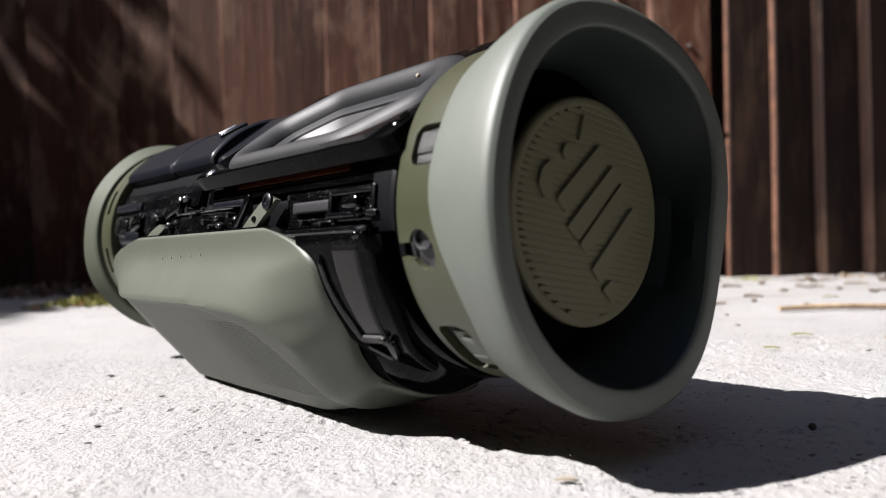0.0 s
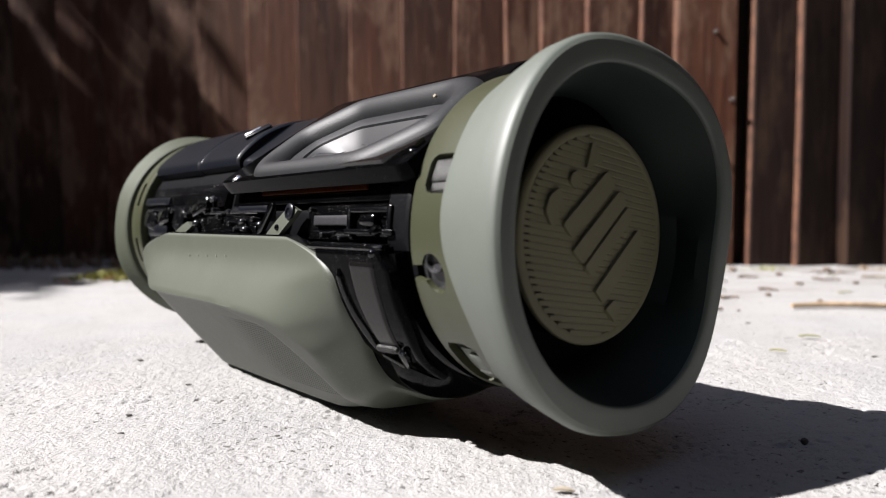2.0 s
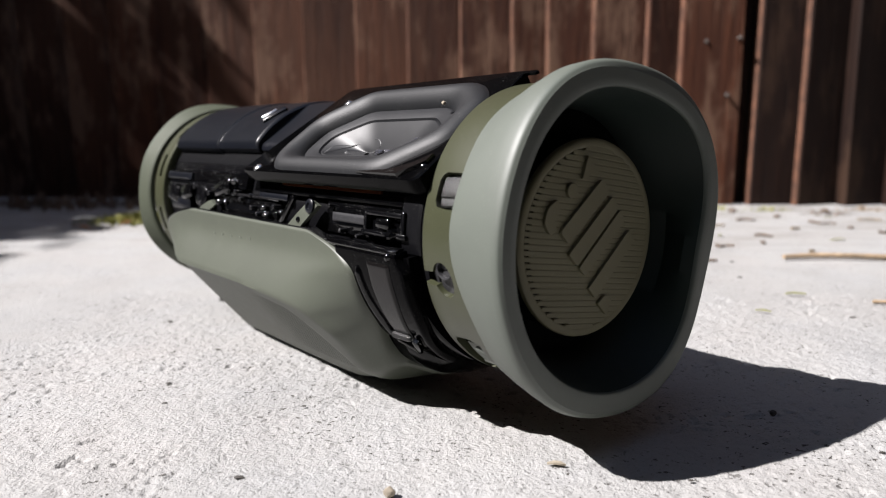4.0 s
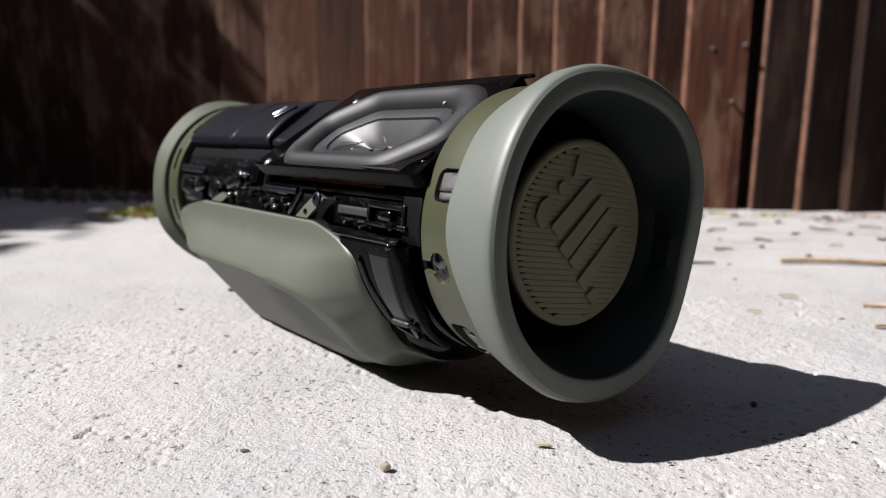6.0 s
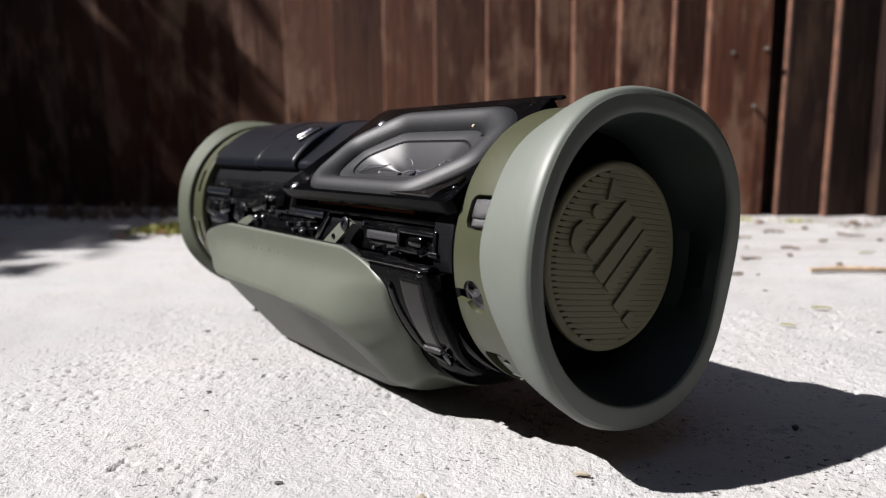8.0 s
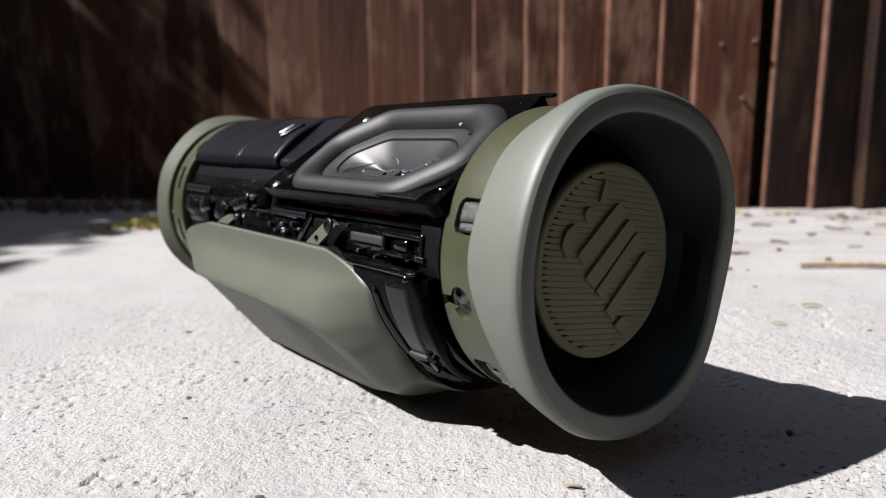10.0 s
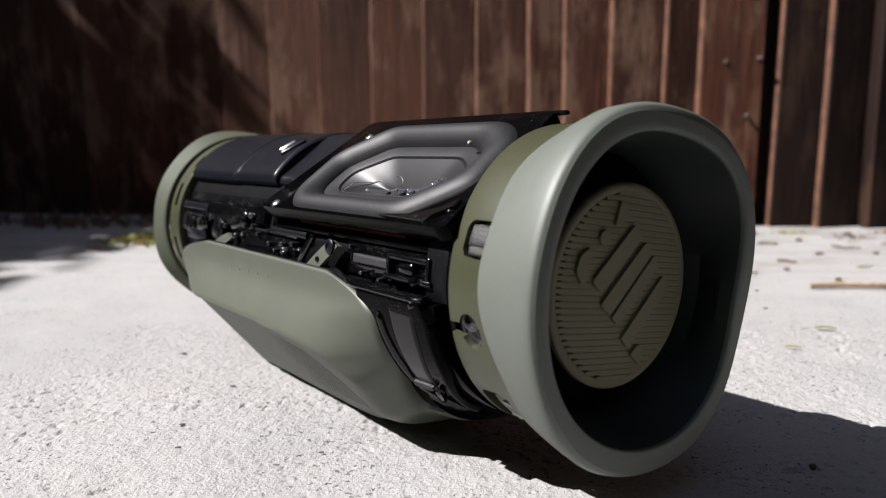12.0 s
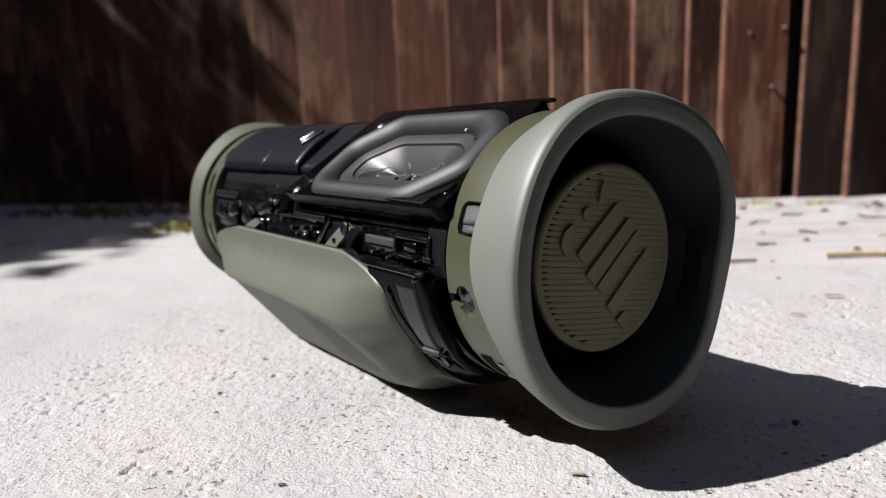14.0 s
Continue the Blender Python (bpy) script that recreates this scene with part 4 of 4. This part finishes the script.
def cover_fn(a, b):
    """A moulded cover with a rolled border: the edge turns down all round."""
    p = 93.4 + 57.0 * b
    lo, hi = COVER_LO(p), COVER_HI(p)
    edge = min(a * (hi - lo), (1 - a) * (hi - lo), b * 57.0 * 0.75)
    turn = 1.0 - min(1.0, edge / 1.6)
    return lo + (hi - lo) * a, p, 43.2 - 1.7 * (1 - math.sqrt(max(0.0, 1 - turn * turn)))


cover = spart("moulded_cover", shell(cover_fn, 48, 72, 2.4), M_JET, label="glossy black moulded cover with rolled edges")


def panel_fn(a, b):
    p = 98.0 + 36.0 * b
    lo, hi = -20.8 - 0.6 * b, -10.8 - 3.0 * smoothstep(108, 134, p)
    edge = min(a * (hi - lo), (1 - a) * (hi - lo), b * 26.0, (1 - b) * 26.0)
    return lo + (hi - lo) * a, p, 43.75 - 0.5 * max(0.0, 1 - edge / 0.8) ** 2


spart("cover_panel", shell(panel_fn, 20, 40, 0.9), M_PANEL, cover, "smooth grey-black inset panel")
spart("cover_bar", shell(lambda a, b: (-41.0 + 33.0 * b, 92.4 + 2.6 * a, 43.4 - 0.9 * (2 * a - 1) ** 2 - 0.9 * smoothstep(0.9, 1.0, b) - 0.5 * smoothstep(0.1, 0.0, b)), 8, 40, 2.2), M_GLOSS, cover)
spart("cover_rib", shell(lambda a, b: (-27.0 + 1.8 * a + 2.0 * smoothstep(0, 1, b), 101.0 + 31.0 * b, 44.3 - 0.7 * (2 * a - 1) ** 2 - 0.6 * smoothstep(0.08, 0.0, b)), 8, 40, 1.6), M_GLOSS, cover)
clip = spart("spring_clip", box_at(-18.0, 130.2, 44.2, 8.5, 1.9, 1.8, 0.3, -4), M_FOIL, label="bright metal spring clip")
spart("clip_arm", join(box_at(-14.0, 135.0, 44.0, 2.0, 7.5, 1.8, 0.2, 30), box_at(-21.0, 138.0, 43.6, 7.0, 1.8, 1.6, 0.2, 40)), M_GLOSS, clip)
spart("cover_stud", lump(cy(-10.8, 95.2, 42.9), (0.0012, 0.0012, 0.0012), 3, 1.0, 2), M_GLOSS)


# ---- foot panel ----
def foot_u(a, p):
    """Far and near edge of the panel at an angle."""
    t = max(0.0, min(1.0, (p - 90.6) / 16.0))
    near = -28.6 - 25.0 * (1 - t) ** 2.4 - 5.0 * smoothstep(122, 148, p) + 8.0 * smoothstep(150, 168, p)
    far = -177.0 + 34.0 * (1 - t) ** 2.6
    return far + (near - far) * a


def soft_min(a, b, k):
    m = min(a, b)
    return m - k * math.log(math.exp(-(a - m) / k) + math.exp(-(b - m) / k))


def foot_crest(u):
    """The angle of the crease between the flank and the recessed sole."""
    return 112.6 + 6.0 * smoothstep(-90, -62, u) + 24.0 * max(0.0, (u + 64.0) / 15.0) ** 2


def foot_r(u, p):
    """The panel's distance from the axis: a convex flank, and a flat sole below a soft ridge."""
    plane = 52.5 / max(0.3, math.cos(radians(p - 129.4)))
    flank = 43.0 + 0.98 * 2.8 * math.log(1.0 + math.exp((p - 101.8) / 2.8)) if p < 135 else 99.0
    floor_r = (56.7 + 0.0158 * u) / max(0.5, math.cos(radians(180.0 - p)))
    edge = foot_u(1.0, p) - 8.0 * smoothstep(150, 168, p) - u
    tail = 44.0 + 7.0 * smoothstep(122, 165, p) + (0.27 + 0.23 * smoothstep(104, 119, p) + 0.13 * smoothstep(119, 130, p) + 0.28 * smoothstep(135, 150, p)) * max(0.0, edge)
    body = soft_min(flank, tail, 0.5 + 3.2 * smoothstep(98, 118, p))
    r = soft_min(soft_min(body, plane, 0.3 + 1.3 * smoothstep(126, 148, p)), floor_r, 0.2 + 0.8 * smoothstep(-75, -50, u))
    r -= 1.5 * smoothstep(foot_crest(u), foot_crest(u) + 3.0, p) * smoothstep(-178, -150, u)
    fade = smoothstep(-186, -140, u) * (1.0 - 0.25 * smoothstep(146, 160, p) * smoothstep(-62, -40, u))
    return 43.0 + (r - 43.0) * fade


def foot_fn(a, b):
    p = 90.6 + (190.0 - 90.6) * b ** 1.15
    u = foot_u(a, p)
    r = foot_r(u, p)
    edge = min(a * 130.0, (1 - a) * 130.0, b * 75.0)
    return u, p, r - 1.1 * (1 - min(1.0, edge / 1.5)) ** 2


foot = spart("foot_panel", shell(foot_fn, 150, 100, 2.6), M_RUBBER, label="smooth grey-green rubber foot panel")
spart("foot_seal", shell(lambda a, b: (foot_u(-0.012 + 1.024 * a, 90.2 + 85.4 * b), 90.2 + 85.4 * b, 42.3), 60, 60, 3.0), M_GLOSS, label="thin glossy black seal")
for k in range(5):
    spart("charge_light", box_at(-120.5 + 7.4 * k, 101.3 - 0.25 * k, foot_r(-120.5 + 7.4 * k, 101.3 - 0.25 * k) - 0.12, 0.6, 1.9, 0.4, 0.3), M_DOT, foot, "tiny clear charge light window")

tip_v, tip_f = [], []
for i in range(50):
    for j in range(32):
        u, p = -50.0 - 1.1 * i - (0.55 if j % 2 else 0.0), 121.5 + 1.2 * j
        if p < foot_crest(u) + 4.0 or p > 152:
            continue
        c, n = cy(u, p, foot_r(u, p)), cy(0, 129.4, 1).normalized()
        e1, e2 = Vector((0.00036, 0, 0)), n.cross(Vector((1, 0, 0))) * 0.00036
        k = len(tip_v)
        tip_v += [c - e1 - n * 0.00005, c - e2 - n * 0.00005, c + e1 - n * 0.00005, c + e2 - n * 0.00005, c + n * (0.00024 * smoothstep(-106, -76, u) - 0.00004)]
        tip_f += [(k, k + 1, k + 4), (k + 1, k + 2, k + 4), (k + 2, k + 3, k + 4), (k + 3, k, k + 4)]
tagged(spart("grip_pattern", (tip_v, tip_f, False), M_RUBBER, foot, "fine raised grip texture"), kind="stuff")

# ---- litter on the slab ----
def stick(path, r0, r1, seed=0):
    rng = random.Random(seed)
    loops = []
    n = len(path)
    for i, p in enumerate(path):
        r = r0 + (r1 - r0) * i / (n - 1)
        d = (Vector(path[min(i + 1, n - 1)]) - Vector(path[max(i - 1, 0)])).normalized()
        s = d.cross(Vector((0, 0, 1))).normalized()
        t = s.cross(d)
        loops.append([Vector(p) + (s * math.cos(a) + t * math.sin(a)) * r * rng.uniform(0.85, 1.15) for a in [k * math.tau / 9 for k in range(9)]])
    return ring_loops(loops, cap=True)


def loose(name, data, material, at, label, category, group=""):
    ob = part(name, data, material)
    ob.location = at
    return tagged(ob, label, category, group)


def leaf_blade(length, width, curl, seed):
    rng = random.Random(seed)
    top = []
    for i in range(9):
        t = i / 8
        w = width * math.sin(math.pi * (0.06 + 0.9 * t)) * rng.uniform(0.85, 1.1)
        x = length * (t - 0.5)
        z = 0.25 * curl * math.sin(math.pi * t) + 0.0008
        top.append([Vector((x, -w, z + 0.1 * w)), Vector((x, 0, z)), Vector((x, w, z + 0.15 * w))])
    loops = [row + [v - Vector((0, 0, 0.0005)) for v in row[::-1]] for row in top]
    return ring_loops(loops, cap=True)


loose("twig", stick([(-0.012 + 0.02 * k, 0.002 * math.sin(k * 1.3), 0.0022 + 0.0006 * math.sin(k)) for k in range(15)], 0.0016, 0.0024, 2), M_TWIG, (0.222, 0.444, 0), "bleached tan dry twig lying on the concrete", "twig")
loose("twig", stick([(0.012 * k, 0.003 * k, 0.0016 + 0.0005 * math.sin(k)) for k in range(5)], 0.0014, 0.0008, 4), M_BARK, (0.118, 0.425, 0), "short thin dark twig on the concrete", "twig")
loose("twig", stick([(0.006 * k, 0.0012 * math.sin(k), 0.0012) for k in range(5)], 0.0008, 0.0005, 5), M_TWIG, (0.19, 0.298, 0), "tiny straw-coloured twig on the concrete", "twig")
loose("twig", stick([(0.007 * k, -0.001 * k, 0.0012) for k in range(5)], 0.0009, 0.0005, 6), M_TWIG, (0.205, 0.336, 0), "tiny straw-coloured twig on the concrete", "twig")
loose("stone", lump((0, 0, 0.0008), (0.0010, 0.0009, 0.0012), 3, 0.8, 2), M_STONE, (0.1032, 0.2052, 0), "tiny black stone on the concrete", "stone")
loose("pebble", lump((0, 0, 0.0010), (0.0014, 0.0011, 0.0018), 8, 0.8, 2), M_PEBBLE, (-0.0061, 0.157, 0), "small grey-brown pebble on the concrete", "pebble")
for k, (x, y, sx) in enumerate(((0.183, 0.312, 0.0017), (0.164, 0.394, 0.0017), (0.176, 0.438, 0.0017), (-0.122, 0.303, 0.0017), (0.122, 0.182, 0.0010), (0.062, 0.170, 0.0008), (0.067, 0.166, 0.0010), (-0.039, 0.2095, 0.0011), (-0.084, 0.211, 0.0012), (-0.090, 0.228, 0.0013), (-0.0448, 0.165, 0.0016), (-0.086, 0.264, 0.0014))):
    loose("stone_chip", lump((0, 0, 0.0001), (sx * 0.8, sx * 0.45, sx * 0.35), k + 20, 0.6, 2), M_STONE, (x, y, 0), "tiny dark stone chip sunk in the concrete", "stone chip", "stone chips on the slab")
for k, (x, y, ln, turn, mat, txt) in enumerate((
    (0.279, 0.514, 0.030, 10, M_GREENLEAF, "small fresh green leaf on the concrete"), (0.176, 0.352, 0.024, -8, M_GREENLEAF, "narrow faded green leaf on the concrete"), (0.147, 0.32, 0.016, -25, M_GREENLEAF, "narrow faded green leaf on the concrete"),
    (0.203, 0.537, 0.022, 60, M_GREENLEAF, "small fresh green leaf on the concrete"), (0.33, 0.631, 0.026, 15, M_GREENLEAF, "small fresh green leaf on the concrete"), (-0.288, 0.612, 0.030, 35, M_DRYLEAF, "curled orange dry leaf beside the moss"),
    (-0.322, 0.586, 0.024, -20, M_DRYLEAF, "curled orange dry leaf beside the moss"), (-0.42, 0.56, 0.034, 70, M_DRYLEAF, "curled brown dry leaf on the concrete"), (0.035, 0.172, 0.006, -10, M_PEBBLE, "tiny pale husk on the concrete"))):
    lf = loose("leaf", leaf_blade(ln * (0.42 if k < 5 else 0.8), ln * (0.045 if k < 5 else 0.12), ln * (0.08 if k < 5 else 0.25), k), mat, (x, y, 0.0003), txt, "leaf")
    lf.rotation_euler = (0, 0, radians(turn))


for k, (x, y, ln, turn) in enumerate(((0.128, 0.47, 0.016, 15), (0.15, 0.505, 0.02, -30), (0.165, 0.55, 0.014, 70), (0.19, 0.49, 0.012, -10), (0.215, 0.585, 0.022, 25), (0.235, 0.535, 0.013, -50), (0.255, 0.62, 0.018, 5), (0.275, 0.57, 0.012, 40), (0.31, 0.6, 0.02, -20), (0.335, 0.55, 0.015, 12), (0.36, 0.62, 0.018, -35), (0.145, 0.61, 0.02, 8), (0.185, 0.645, 0.016, -15), (0.24, 0.47, 0.01, 60))):
    bit = loose("twig", stick([(ln * (j / 5 - 0.5), ln * 0.12 * math.sin(j * 1.7 + k), 0.0011 + 0.0004 * math.sin(j + k)) for j in range(6)], 0.0011, 0.0006, 50 + k), (M_BARK, M_STALK, M_BARK)[k % 3], (x, y, 0), ("short dark twig on the concrete", "short grey-brown twig on the concrete", "short brown dead stalk on the concrete")[k % 3], "twig", "twigs scattered on the slab")
    bit.rotation_euler = (0, 0, radians(turn))
for k, (x, y, size) in enumerate(((0.132, 0.452, 0.0028), (0.17, 0.527, 0.0024), (0.205, 0.61, 0.003), (0.222, 0.505, 0.0022), (0.29, 0.642, 0.0032), (0.32, 0.575, 0.0024), (0.265, 0.682, 0.004), (0.35, 0.678, 0.0042), (0.395, 0.64, 0.0036), (0.228, 0.668, 0.0036))):
    loose("soil_crumb", lump((0, 0, size * 0.35), (size, size * 0.8, size * 0.6), k + 70, 0.8, 2), M_BARK, (x, y, 0), "dark brown crumb of soil on the concrete", "soil crumb", "soil crumbs near the fence")


def tuft(at, spread, count, blade, seed, mat, label):
    """A low tuft of moss and grass blades."""
    rng = random.Random(seed)
    thing = tagged(new("moss_tuft"), label, "moss")
    thing.location = at
    verts, faces = [], []
    for _ in range(count):
        x, y = rng.gauss(0, spread[0]), rng.gauss(0, spread[1])
        ln = blade * rng.uniform(0.4, 1.0) * math.exp(-(x / spread[0]) ** 2 * 0.25)
        d = Vector((rng.uniform(-1, 1), rng.uniform(-1, 1), rng.uniform(0.4, 1.4))).normalized()
        sd = d.cross(Vector((rng.uniform(-1, 1), rng.uniform(-1, 1), 0.2))).normalized() * ln * 0.12
        b = Vector((x, y, 0))
        k = len(verts)
        verts += [b - sd, b + sd, b + d * ln * 0.6 + sd * 0.8, b + d * ln * 0.6 - sd * 0.8, b + d * ln + Vector((d.x, d.y, -0.3)) * ln * 0.2]
        faces += [(k, k + 1, k + 2, k + 3), (k + 3, k + 2, k + 4)]
    tagged(part("moss", (verts, faces, False), mat, thing), kind="stuff")
    return thing


tuft((-0.285, 0.632, 0), (0.03, 0.014), 900, 0.012, 3, M_GRASS, "yellow-green tuft of moss at the foot of the fence")
tuft((-0.44, 0.75, 0), (0.09, 0.02), 300, 0.02, 4, M_BARK, "brown dead moss and litter along the fence")
for k, (x, y) in enumerate(((0.30, 0.69), (0.345, 0.66), (0.39, 0.69), (0.255, 0.70), (0.42, 0.665))):
    tuft((x, y, 0), (0.014, 0.006), 60, 0.007, 30 + k, (M_GRASS, M_BARK, M_TWIG)[k % 3], "thin scatter of moss crumbs near the fence")
